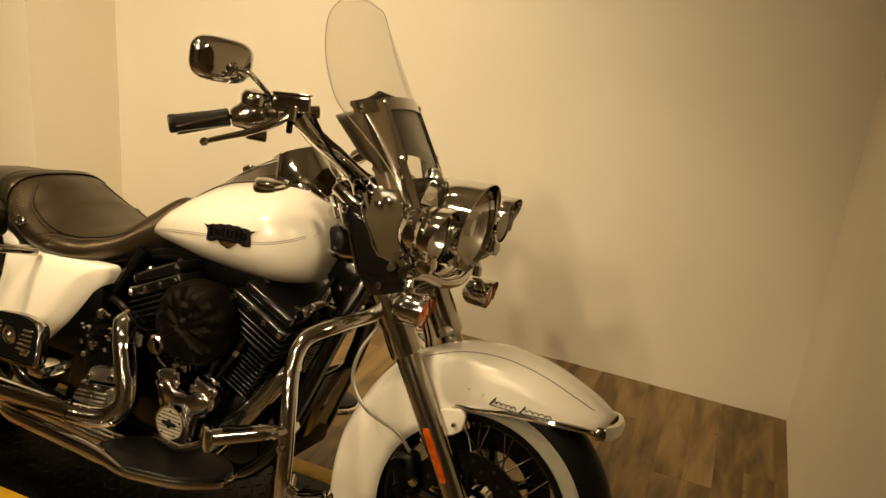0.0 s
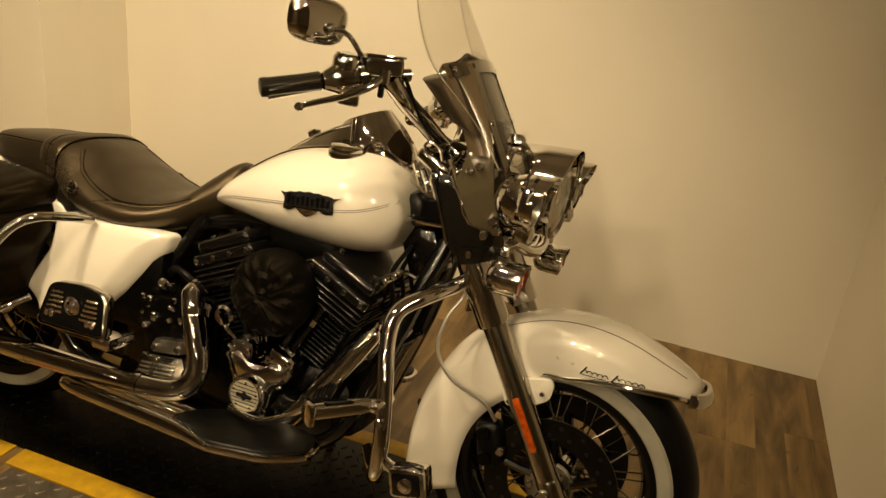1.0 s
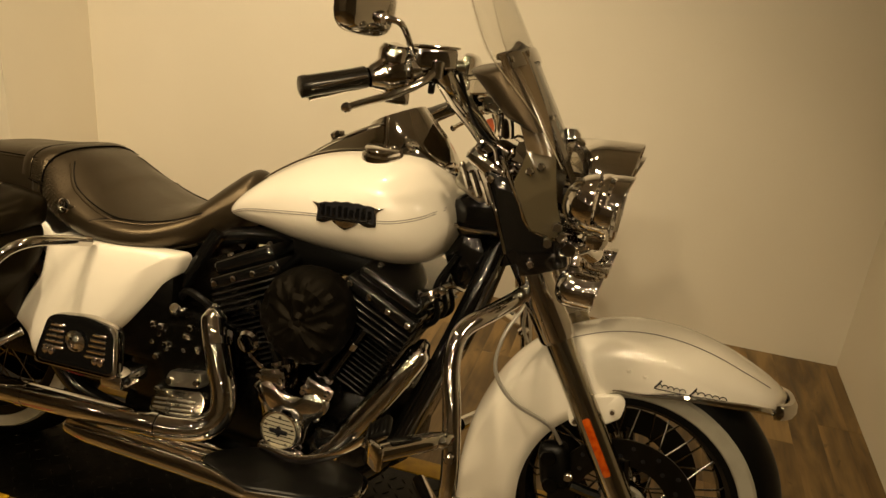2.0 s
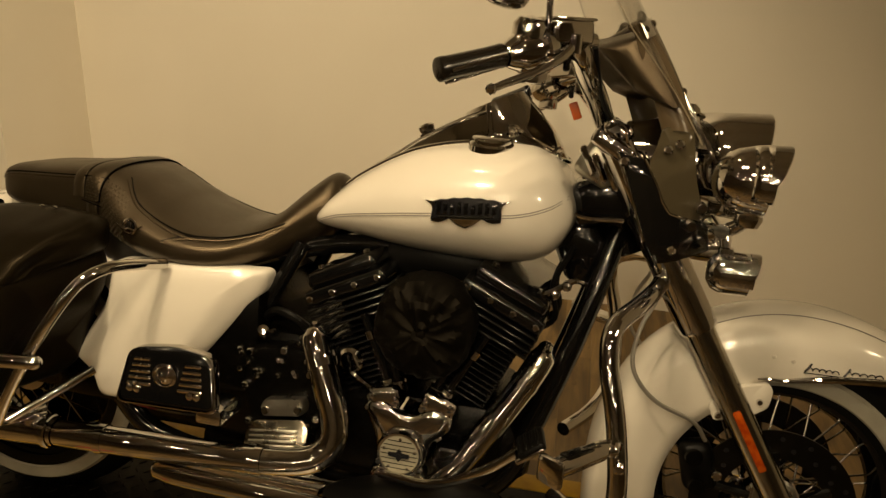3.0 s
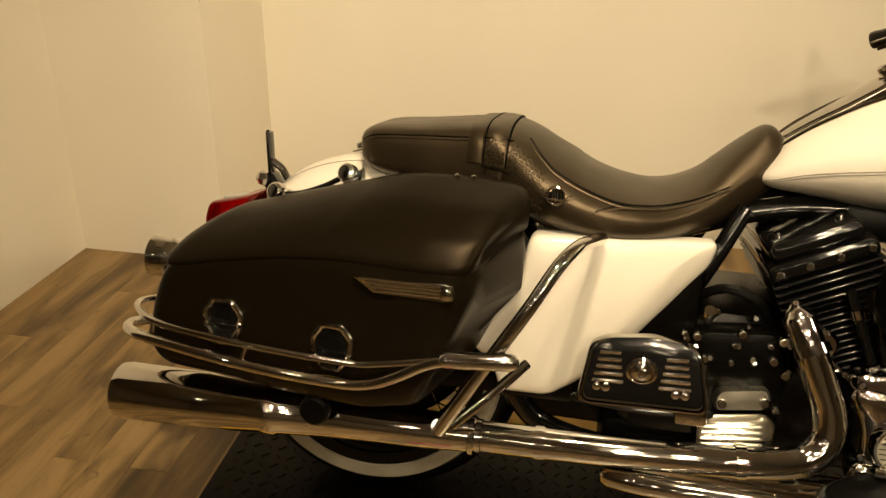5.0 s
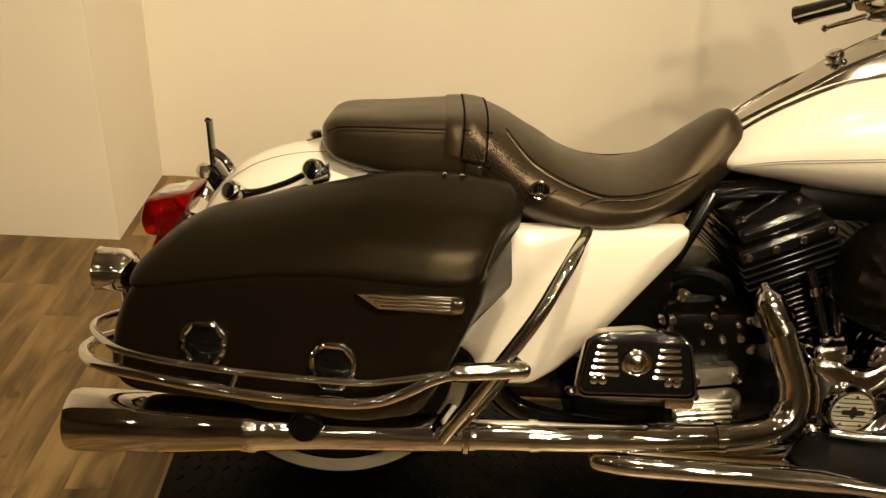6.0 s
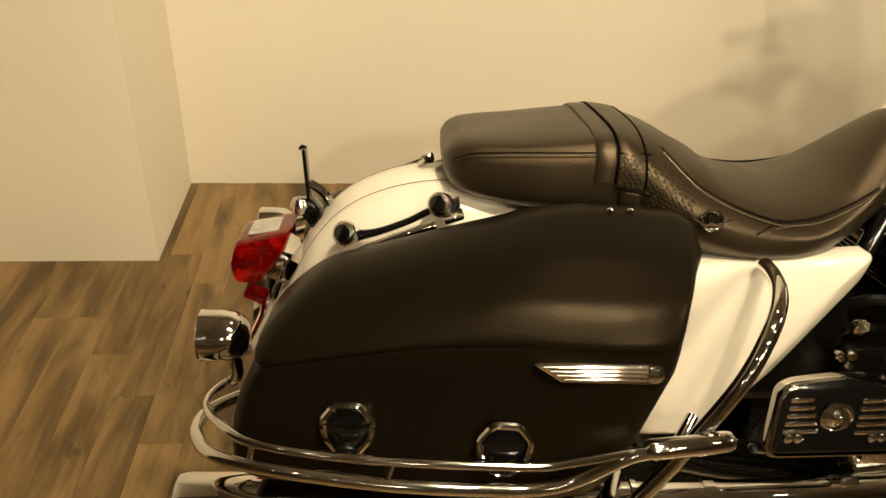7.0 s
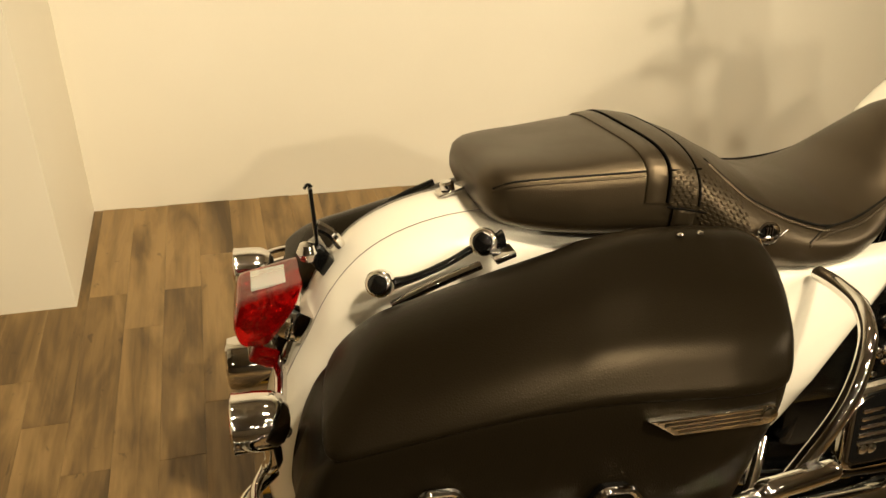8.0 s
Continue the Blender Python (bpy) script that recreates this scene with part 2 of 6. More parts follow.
def box(cx, cy, cz, sx, sy, sz, bev=0.0, turn=None, seg=2, bm=None):
    made = bmesh.new()
    bmesh.ops.create_cube(made, size=1)
    bmesh.ops.scale(made, vec=(sx, sy, sz), verts=made.verts)
    if bev:
        bmesh.ops.bevel(made, geom=made.edges[:], offset=bev, segments=seg, profile=0.5, affect="EDGES")
    if turn is not None:
        bmesh.ops.rotate(made, cent=(0, 0, 0), matrix=turn, verts=made.verts)
    bmesh.ops.translate(made, vec=(cx, cy, cz), verts=made.verts)
    return join(bm, made)


def join(bm, made):
    if bm is None:
        return made
    table = {}
    for v in made.verts:
        table[v] = bm.verts.new(v.co)
    for f in made.faces:
        bm.faces.new([table[v] for v in f.verts])
    made.free()
    return bm


def rot(rx=0, ry=0, rz=0):
    return Euler((radians(rx), radians(ry), radians(rz))).to_matrix()


def rings(loops, close=True, caps=True, bm=None):
    """Skin over loops of equal length."""
    bm = bm or bmesh.new()
    rows = [[bm.verts.new(p) for p in loop] for loop in loops]
    n = len(rows[0])
    for a, b in zip(rows, rows[1:]):
        for i in range(n if close else n - 1):
            j = (i + 1) % n
            bm.faces.new((a[i], a[j], b[j], b[i]))
    if caps and close:
        bm.faces.new(rows[0][::-1])
        bm.faces.new(rows[-1])
    return bm


def smooth_path(points, steps=6):
    """Catmull-Rom through the points."""
    p = [Vector(q) for q in points]
    p = [2 * p[0] - p[1]] + p + [2 * p[-1] - p[-2]]
    out = []
    for a, b, c, d in zip(p, p[1:], p[2:], p[3:]):
        for k in range(steps):
            t = k / steps
            out.append(0.5 * (2 * b + (c - a) * t + (2 * a - 5 * b + 4 * c - d) * t * t + (3 * b - a - 3 * c + d) * t**3))
    out.append(p[-2])
    return out


def tube(points, radius, seg=12, steps=6, bm=None, round_ends=False):
    """A tube along a smooth path; radius is a number or a function of the way along, 0 to 1."""
    path = smooth_path(points, steps) if steps > 1 else [Vector(p) for p in points]
    rad = radius if callable(radius) else (lambda s: radius)
    loops, up = [], None
    count = len(path) - 1
    for i, p in enumerate(path):
        d = (path[min(i + 1, count)] - path[max(i - 1, 0)]).normalized()
        if up is None:
            up = d.orthogonal().normalized()
        up = (up - d * up.dot(d)).normalized()
        side = d.cross(up)
        r = rad(i / count)
        loops.append([p + r * (math.cos(a) * up + math.sin(a) * side) for a in (2 * math.pi * k / seg for k in range(seg))])
    if round_ends:
        for at, inward in ((0, 1), (-1, -1)):
            c = path[at]
            d = (path[at] - path[at + inward]).normalized()
            base = loops[at]
            r = (base[0] - c).length
            extra = [[c + (q - c) * math.cos(g) + d * r * math.sin(g) for q in base] for g in (0.5, 1.0, 1.4)]
            loops = extra[::-1] + loops if at == 0 else loops + extra
    return rings(loops, bm=bm)


def lathe(profile, origin, axis, seg=32, bm=None, caps=False, squash=(1, 1)):
    """Turn (distance along axis, radius) pairs about the axis."""
    o, d = Vector(origin), Vector(axis).normalized()
    u = d.cross(Vector((0, 0, 1)))
    u = u.normalized() if u.length > 0.01 else Vector((1, 0, 0))
    v = u.cross(d)
    loops = [[o + d * s + r * (squash[0] * math.cos(a) * u + squash[1] * math.sin(a) * v) for a in (2 * math.pi * k / seg for k in range(seg))] for s, r in profile]
    return rings(loops, caps=caps, bm=bm)


def pillow(outline, place, rows, bm=None):
    """A cushion-shaped plate over a closed outline of (u, v). rows: (scale about the middle, height); place(u, v, h) gives the point."""
    cu, cv = (sum(c) / len(outline) for c in zip(*outline))
    loops = [[place(cu + (u - cu) * k, cv + (v - cv) * k, h) for u, v in outline] for k, h in rows]
    return rings(loops, bm=bm)


def rounded(outline, r=0.01, seg=4):
    """The outline with its corners rounded off."""
    out = []
    n = len(outline)
    for i in range(n):
        a, b, c = (Vector(outline[(i + k) % n]) for k in (-1, 0, 1))
        k = min(r, 0.45 * (a - b).length, 0.45 * (c - b).length)
        p, q = b + (a - b).normalized() * k, b + (c - b).normalized() * k
        for s in range(seg + 1):
            t = s / seg
            out.append(tuple((1 - t) ** 2 * p + 2 * t * (1 - t) * b + t * t * q))
    return out


def lerp_table(table, x):
    """Smooth look-up in rows of (x, a, b, ...)."""
    xs = [row[0] for row in table]
    if x <= xs[0]:
        return table[0][1:]
    if x >= xs[-1]:
        return table[-1][1:]
    i = max(k for k in range(len(xs)) if xs[k] <= x)
    t = (x - xs[i]) / (xs[i + 1] - xs[i])
    rows = [table[max(i - 1, 0)], table[i], table[i + 1], table[min(i + 2, len(xs) - 1)]]
    out = []
    for k in range(1, len(table[0])):
        a, b, c, d = (row[k] for row in rows)
        h = xs[i + 1] - xs[i]
        mb = (c - a) / max(rows[2][0] - rows[0][0], 1e-6) * h
        mc = (d - b) / max(rows[3][0] - rows[1][0], 1e-6) * h
        out.append((2 * t**3 - 3 * t**2 + 1) * b + (t**3 - 2 * t**2 + t) * mb + (3 * t**2 - 2 * t**3) * c + (t**3 - t**2) * mc)
    return out


def power(c, e):
    return math.copysign(abs(c) ** e, c)


# ---- the room ----
X_LEFT, X_RIGHT, Y_BACK, Y_FRONT = -2.185, 1.505, 4.05, -4.6
WEST, EAST = -4.6, 4.6
BOX_X, BOX_Y = -1.650, 3.565
FLOOR_Z = 0.0


def slab(name, x0, x1, y0, y1, z0, z1, material, label):
    ob = part(name, box((x0 + x1) / 2, (y0 + y1) / 2, (z0 + z1) / 2, x1 - x0, y1 - y0, z1 - z0), material, smooth=False)
    tagged(ob, label, name.split("_")[0], kind="structure")
    return ob


slab("wall_north", X_LEFT - 0.12, X_RIGHT + 0.12, Y_BACK, Y_BACK + 0.12, -0.12, CEIL, WALL, "smooth cream-painted plaster wall behind the motorcycle")
Y_OPEN = 2.25
slab("wall_east", X_RIGHT, X_RIGHT + 0.12, Y_OPEN, Y_BACK, -0.12, CEIL, WALL, "smooth cream-painted side wall meeting the wood floor")
slab("wall_west", X_LEFT - 0.12, X_LEFT, Y_OPEN, Y_BACK, -0.12, CEIL, WALL, "smooth cream-painted side wall beside the boxed corner")
# Six walls added out of view; they close the room and dim chrome reflections.
slab("wall_south", WEST - 0.12, EAST + 0.12, Y_FRONT - 0.12, Y_FRONT, -0.12, CEIL, TAUPE, "unseen taupe wall added to close the room, toned for chrome reflections")
slab("wall_far_east", EAST, EAST + 0.12, Y_FRONT, Y_OPEN, -0.12, CEIL, TAN, "unseen tan wall added to close the room, toned for chrome reflections")
slab("wall_far_west", WEST - 0.12, WEST, Y_FRONT, Y_OPEN, -0.12, CEIL, TAUPE, "unseen taupe wall added to close the room, toned for chrome reflections")
slab("wall_return_east", X_RIGHT + 0.12, EAST + 0.12, Y_OPEN, Y_OPEN + 0.12, -0.12, CEIL, TAN, "unseen tan wall added beside the bay, toned for chrome reflections")
slab("wall_return_west", WEST - 0.12, X_LEFT - 0.12, Y_OPEN, Y_OPEN + 0.12, -0.12, CEIL, TAUPE, "unseen taupe wall added beside the bay, toned for chrome reflections")
slab("wall_pier", X_LEFT, BOX_X, BOX_Y, Y_BACK, -0.02, CEIL, WALL, "cream-painted boxed-out pier in the room corner")
slab("ceiling", WEST - 0.12, EAST + 0.12, Y_FRONT - 0.12, Y_BACK + 0.12, CEIL, CEIL + 0.1, CEILING, "unseen ceiling toned for chrome reflections, with recessed spots")
floor = slab("floor", WEST - 0.12, EAST + 0.12, Y_FRONT - 0.12, Y_BACK + 0.12, -0.12, FLOOR_Z - 0.008, JOINT, "mottled brown wood-look plank floor")


# Trim and bulb go in out of view at every light, added fill included.
def ceiling_fixture(x, y):
    root = new("unseen_ceiling_spot", None)
    root.location = (x, y, CEIL)
    tagged(root, "unseen round recessed ceiling spot with a white trim ring, added at every light", "ceiling lamp", "spots in the ceiling")
    part("trim_ring", lathe([(0, 0.045), (0, 0.062), (0.004, 0.064), (0.006, 0.058), (0.004, 0.045)], (0, 0, 0), (0, 0, -1)), TRIMWHITE, root)
    part("bulb", lathe([(0.001, 0.0005), (0.003, 0.028), (0.001, 0.044)], (0, 0, 0), (0, 0, -1), 20), BULB, root)
    return root


for sx, sy in SPOTS:
    ceiling_fixture(sx, sy)

# ---- the lift deck under the motorcycle ----
DECK = 0.006


def lift_deck():
    root = new("lift_deck", None)
    root.location = (0, 2.64, 0)
    tagged(root, "flush black lift deck with yellow edges and diamond plate wings", "lift deck")
    y0, y1, x0, x1 = -0.228, 0.222, -1.24, 0.98
    deck = part("deck_mat", box((x0 + x1) / 2, (y0 + y1) / 2, DECK / 2, x1 - x0, y1 - y0, DECK, 0.002), MAT, root, "black rubber deck mat")
    for x_from, x_to in ((x0, -0.665), (-0.635, x1)):
        part("edge_strip", box((x_from + x_to) / 2, -0.262, DECK / 2, x_to - x_from, 0.066, DECK + 0.001, 0.002), YELLOW, root, "worn yellow safety edge strip")
    part("edge_strip", box((x0 + x1) / 2, 0.255, DECK / 2, x1 - x0, 0.062, DECK + 0.001, 0.002), YELLOW, root, "worn yellow safety edge strip")
    wing = part("wing_plate", box(0.2, -0.297 - 0.16, 0.002, 1.62, 0.318, 0.004, 0.001), PLATE, root, "grey steel diamond plate wing")
    bm = bmesh.new()
    for i in range(54):
        for j in range(10):
            x, y = -0.595 + i * 0.0302, -0.310 - j * 0.0302
            a = 45 if (i + j) % 2 else -45
            lozenge = [(0.0125, 0), (0.006, 0.0028), (-0.006, 0.0028), (-0.0125, 0), (-0.006, -0.0028), (0.006, -0.0028)]
            ca, sa = math.cos(radians(a)), math.sin(radians(a))
            rows = [[(x + k * (ca * u - sa * v), y + k * (sa * u + ca * v), z) for u, v in lozenge] for k, z in ((1, 0.0035), (0.7, 0.0055))]
            rings(rows, bm=bm)
    tagged(part("tread_pattern", bm, PLATE, wing), kind="stuff")
    bm = bmesh.new()
    for i in range(72):
        for j in range(14):
            x, y = x0 + 0.03 + i * 0.0302, y0 + 0.016 + j * 0.0302
            a = 45 if (i + j) % 2 else -45
            ca, sa = math.cos(radians(a)), math.sin(radians(a))
            rows = [[(x + k * (ca * u - sa * v), y + k * (sa * u + ca * v), z) for u, v in lozenge] for k, z in ((1, DECK - 0.0005), (0.7, DECK + 0.0016))]
            rings(rows, bm=bm)
    tagged(part("deck_tread", bm, MAT, deck), kind="stuff")
    return root


lift_deck()

pedal = new("lift_pedal", None)
pedal.location = (-0.76, 2.18, 0)
tagged(pedal, "small red foot pedal lying beside the lift deck", "pedal")
RED_PAINT = mat("red_paint", (0.35, 0.02, 0.015), 0.4)
part("tread", box(0, 0, 0.016, 0.10, 0.07, 0.02, 0.006), RED_PAINT, pedal)
part("hinge", tube([(-0.05, 0.042, 0.010), (0.05, 0.042, 0.010)], 0.009, 10, 1), STEEL, pedal)

# ---- the motorcycle, in its own axes: x ahead, y to its left, z up; it leans on its stand ----
bike = new("motorcycle", None)
bike.matrix_world = pose(0, 2.592, 0.0, 0, 0, -2.3) @ pose(0, 0, 0, -10.5, 0, 0)
tagged(bike, "pearl white touring motorcycle with chrome trim and black saddlebags", "motorcycle")

FRONT, REAR, AXLE = 0.745, -0.885, 0.312


def wheel(name, cx, width, label):
    """A spoked wheel: dark rim, whitewall tyre, discs, hub and spokes."""
    c = Vector((cx, 0, AXLE))
    hub = part(name, lathe([(-0.075, 0.012), (-0.075, 0.05), (-0.06, 0.055), (-0.05, 0.034), (0.05, 0.034), (0.06, 0.055), (0.075, 0.05), (0.075, 0.012)], c, (0, 1, 0), 28), CHROME, bike, label)
    w = width / 2
    prof = []
    for k in range(29):
        a = math.pi * (-0.08 + 1.16 * k / 28)
        prof.append((-w * math.cos(a) * (1.0 if abs(math.cos(a)) < 0.9 else 0.97), 0.214 + 0.098 * power(math.sin(max(min(a, math.pi), 0)), 0.72)))
    part("tyre", lathe(prof, c, (0, 1, 0), 72), RUBBER, hub, "black rubber touring tyre")
    for s in (-1, 1):
        lift = 0.010 if cx < 0 else 0.0
        ww = [(s * (w * 0.985), 0.228 + lift), (s * (w * 1.0 + 0.0025), 0.231 + lift), (s * (w * 0.995 + 0.003), 0.244 + lift), (s * (w * 0.97 + 0.004), 0.256 + lift), (s * (w * 0.94 - 0.4 * lift), 0.262 + lift)]
        part("whitewall_band", lathe(ww, c, (0, 1, 0), 72), WHITEWALL, hub, "cream whitewall band")
    rim = [(-w * 0.8, 0.205), (-w * 0.86, 0.222), (-w * 0.80, 0.226), (-w * 0.70, 0.204), (-w * 0.35, 0.196), (0, 0.188), (w * 0.35, 0.196), (w * 0.70, 0.204), (w * 0.80, 0.226), (w * 0.86, 0.222), (w * 0.8, 0.205)]
    part("rim", lathe(rim, c, (0, 1, 0), 64), BLACK, hub, "gloss black laced rim")
    for s in (-1, 1) if name == "front_wheel" else (1,):
        y = s * 0.088
        disc = bmesh.new()
        n = 64
        loops = []
        for yy, r in ((y - 0.0025, 0.095), (y - 0.0025, 0.150), (y + 0.0025, 0.150), (y + 0.0025, 0.095)):
            loops.append([c + Vector((r * math.cos(2 * math.pi * k / n), yy, r * math.sin(2 * math.pi * k / n))) for k in range(n)])
        loops.append(loops[0])
        d = part("brake_disc", rings(loops, caps=False, bm=disc), DISC, hub, "drilled dark steel brake disc")
        dots = bmesh.new()
        for k in range(32):
            a = 2 * math.pi * k / 32
            r = 0.115 if k % 2 else 0.134
            lathe([(0, 0.0002), (0, 0.005)], c + Vector((r * math.cos(a), y + s * 0.0029, r * math.sin(a))), (0, s, 0), 8, bm=dots)
        tagged(part("disc_holes", dots, INK, d), kind="stuff")
        for k in range(5):
            a = 2 * math.pi * k / 5 + 0.3
            p = [c + Vector((r * math.cos(a + t), y, r * math.sin(a + t))) for r, t in ((0.045, 0), (0.075, 0.1), (0.108, 0.12))]
            part("disc_carrier", tube(p, 0.011, 8, 3), BLACK, d)
        flange = part("hub_flange", lathe([(0.0, 0.020), (0.0, 0.052), (0.004, 0.055), (0.010, 0.055), (0.013, 0.051), (0.010, 0.030), (0.016, 0.026), (0.016, 0.016)], c + Vector((0, s * 0.082, 0)), (0, s, 0), 32), SATIN, hub, "bright hub flange with bolts")
        for k in range(5):
            a = 2 * math.pi * k / 5 + 0.9
            part("flange_bolt", lathe([(0, 0.0075), (0.006, 0.0075), (0.008, 0.005), (0.008, 0.0005)], c + Vector((0.041 * math.cos(a), s * 0.094, 0.041 * math.sin(a))), (0, s, 0), 10), CHROME, flange)
    for k in range(40):
        a = 2 * math.pi * k / 40
        s = 1 if k % 2 else -1
        lead = 0.62 if (k // 2) % 2 else -0.62
        p0 = Vector((0.05 * math.cos(a + lead), s * 0.058, 0.05 * math.sin(a + lead)))
        p1 = Vector((0.192 * math.cos(a), s * 0.012, 0.192 * math.sin(a)))
        part("spoke", tube([c + p0, c + p1], 0.0021, 6, 1), SPOKE, hub)
    return hub


wheel("front_wheel", FRONT, 0.13, "laced front wheel with a whitewall tyre")
wheel("rear_wheel", REAR, 0.15, "laced rear wheel with a whitewall tyre")


# fenders
def fender_crown(a, crown, cx):
    """The crown's height, flatter down the front fender's rear skirt."""
    return crown + (0.032 - crown) * min(1.0, max(0.0, (a - 118) / 45)) if cx > 0 else crown


def fender(name, cx, table, half, crown, label):
    """Valanced fender: rows of (angle, outer radius, lower edge radius)."""
    c = Vector((cx, 0, AXLE))
    loops = []
    a0, a1 = table[0][0], table[-1][0]
    for k in range(49):
        a = a0 + (a1 - a0) * k / 48
        ro, ri, hw = lerp_table(table, a)
        ca, sa = math.cos(radians(a)), math.sin(radians(a))
        loop = []
        shoulder = max(ro - fender_crown(a, crown, cx), ri + 0.004)
        for j in range(5):
            t = j / 4
            loop.append((-half * hw * (1.0 + 0.03 * math.sin(math.pi * t)), ri + (shoulder - ri) * t))
        for j in range(1, 16):
            g = math.pi * j / 16
            loop.append((-half * hw * math.cos(g), shoulder + (ro - shoulder) * power(math.sin(g), 0.85)))
        for j in range(5):
            t = 1 - j / 4
            loop.append((half * hw * (1.0 + 0.03 * math.sin(math.pi * t)), ri + (shoulder - ri) * t))
        loops.append([c + Vector((r * ca, y, r * sa)) for y, r in loop])
    bm = rings(loops, close=False)
    ob = part(name, bm, WHITE, bike, label, 60)
    mod = ob.modifiers.new("thickness", "SOLIDIFY")
    mod.thickness, mod.offset = 0.003, -1
    return ob


FF = [(48, 0.392, 0.352, 0.62), (53, 0.389, 0.333, 0.82), (62, 0.383, 0.299, 0.95), (75, 0.379, 0.268, 1.0), (92, 0.377, 0.244, 1.0), (107, 0.374, 0.244, 1.0), (112, 0.372, 0.212, 1.0), (130, 0.370, 0.210, 1.0), (160, 0.355, 0.210, 1.0), (185, 0.355, 0.214, 1.0), (202, 0.372, 0.222, 0.98)]
front_fender = fender("front_fender", FRONT, FF, 0.092, 0.085, "pearl white valanced front fender with thin pinstripes")
RF = [(28, 0.385, 0.32, 0.9), (60, 0.405, 0.33, 1.0), (90, 0.415, 0.30, 1.0), (115, 0.413, 0.27, 1.0), (128, 0.392, 0.265, 1.0), (140, 0.366, 0.26, 1.0), (165, 0.352, 0.27, 0.95), (190, 0.350, 0.31, 0.85)]
rear_fender = fender("rear_fender", REAR, RF, 0.110, 0.085, "pearl white rear fender with thin pinstripes")


def on_fender(cx, table, half, crown, a, drop, s=-1):
    """A point on the fender's skin at an angle, drop metres of arc below the crown line."""
    ro, ri, hw = lerp_table(table, a)
    shoulder = max(ro - fender_crown(a, crown, cx), ri + 0.004)
    g = drop
    y, r = half * hw * math.cos(g), shoulder + (ro - shoulder) * power(math.sin(g), 0.85)
    return Vector((cx + (r + 0.001) * math.cos(radians(a)), s * (y + 0.001), AXLE + (r + 0.001) * math.sin(radians(a))))


for s in (-1, 1):
    for g in (0.945,):
        part("pinstripe", tube([on_fender(FRONT, FF, 0.092, 0.085, a, g if a > 54 else g + (54 - a) * 0.05, s) for a in range(118, 50, -4)], 0.0010, 6, 2), PINSTRIPE, front_fender)
        part("pinstripe", tube([on_fender(REAR, RF, 0.110, 0.085, a, 1.05, s) for a in range(84, 170, 6)], 0.0007, 6, 2), PINSTRIPE, rear_fender)
    # bright trim along the lower front edge, and the nose piece
    low = []
    for a in range(104, 46, -4):
        ro, ri, hw = lerp_table(FF, a)
        low.append((FRONT + (ri + 0.006) * math.cos(radians(a)), s * (0.092 * hw + 0.004), AXLE + (ri + 0.006) * math.sin(radians(a))))
    part("edge_trim", tube(low, lambda q: 0.0022 + 0.0048 * min(1, q * 2.2), 8, 2, round_ends=True), CHROME, front_fender, "chrome edge trim")
band = []
for k in range(25):
    g = math.pi * k / 24
    a = 47.0
    base = Vector((FRONT + 0.300 * math.cos(radians(a)) + 0.034, 0, AXLE + 0.372 * math.sin(radians(a))))
    p = base + Vector((0.038 * math.sin(g), -0.064 * power(math.cos(g), 0.8), 0.004 * math.sin(g) - 0.008))
    out = Vector((0.8 * math.sin(g), -1.1 * math.cos(g), 0)).normalized()
    band.append([p + out * u + Vector((0, 0, v)) for u, v in ((-0.004, -0.010), (0.007, -0.009), (0.010, -0.001), (0.008, 0.010), (0.002, 0.018), (-0.008, 0.018), (-0.012, 0.006))])
part("nose_trim", rings(band), CHROME, front_fender, "chrome fender tip")
# script badge, as a plain dark stroke with bars
def fender_y(x, z, cx=FRONT, table=FF, half=0.092, crown=0.085):
    """How far out the fender's flank stands at a point seen from the side."""
    r, a = math.hypot(x - cx, z - AXLE), math.degrees(math.atan2(z - AXLE, x - cx))
    ro, ri, hw = lerp_table(table, a)
    shoulder = max(ro - fender_crown(a, crown, cx), ri + 0.004)
    if r <= shoulder:
        return half * hw * (1 + 0.03 * math.sin(math.pi * (r - ri) / (shoulder - ri)))
    q = min(1.0, (r - shoulder) / (ro - shoulder)) ** (1 / 0.85)
    return half * hw * math.sqrt(max(0.0, 1 - q * q))


for s in (-1, 1):
    # unlettered: a running wave with two tall slanted strokes over a thin underline
    line = [(0.757 + 0.139 * k / 16, 0.582 + 0.003 * k / 16) for k in range(17)]
    badge_root = part("name_badge", tube([(x, s * (fender_y(x, z) + 0.0018), z) for x, z in line], 0.0009, 6, 1), INK, front_fender, "dark slanted script badge")
    for x0, x1 in ((0.766, 0.816), (0.832, 0.892)):
        wave = []
        for k in range(41):
            t = k / 40
            x = x0 + (x1 - x0) * t + 0.0022 * math.sin(2 * math.pi * 4.5 * t)
            z = 0.590 + 0.02 * (x0 - 0.766) + 0.0030 * math.cos(2 * math.pi * 4.5 * t)
            wave.append((x, s * (fender_y(x, z) + 0.0022), z))
        part("badge_wave", tube(wave, 0.0011, 6, 1), INK, badge_root)
        stroke = [(x0 - 0.007, 0.585), (x0 - 0.002, 0.592), (x0 + 0.002, 0.599)]
        part("badge_stroke", tube([(a, s * (fender_y(a, b) + 0.0025), b) for a, b in stroke], 0.0018, 6, 3, round_ends=True), INK, badge_root)
for rx, rz in ((0.705, 0.602), (0.738, 0.598), (0.585, 0.585)):
    part("rivet", lathe([(0, 0.0042), (0.002, 0.003), (0.0028, 0.0003)], (rx, -fender_y(rx, rz), rz), (0, -1, 0), 10), WHITE, front_fender)

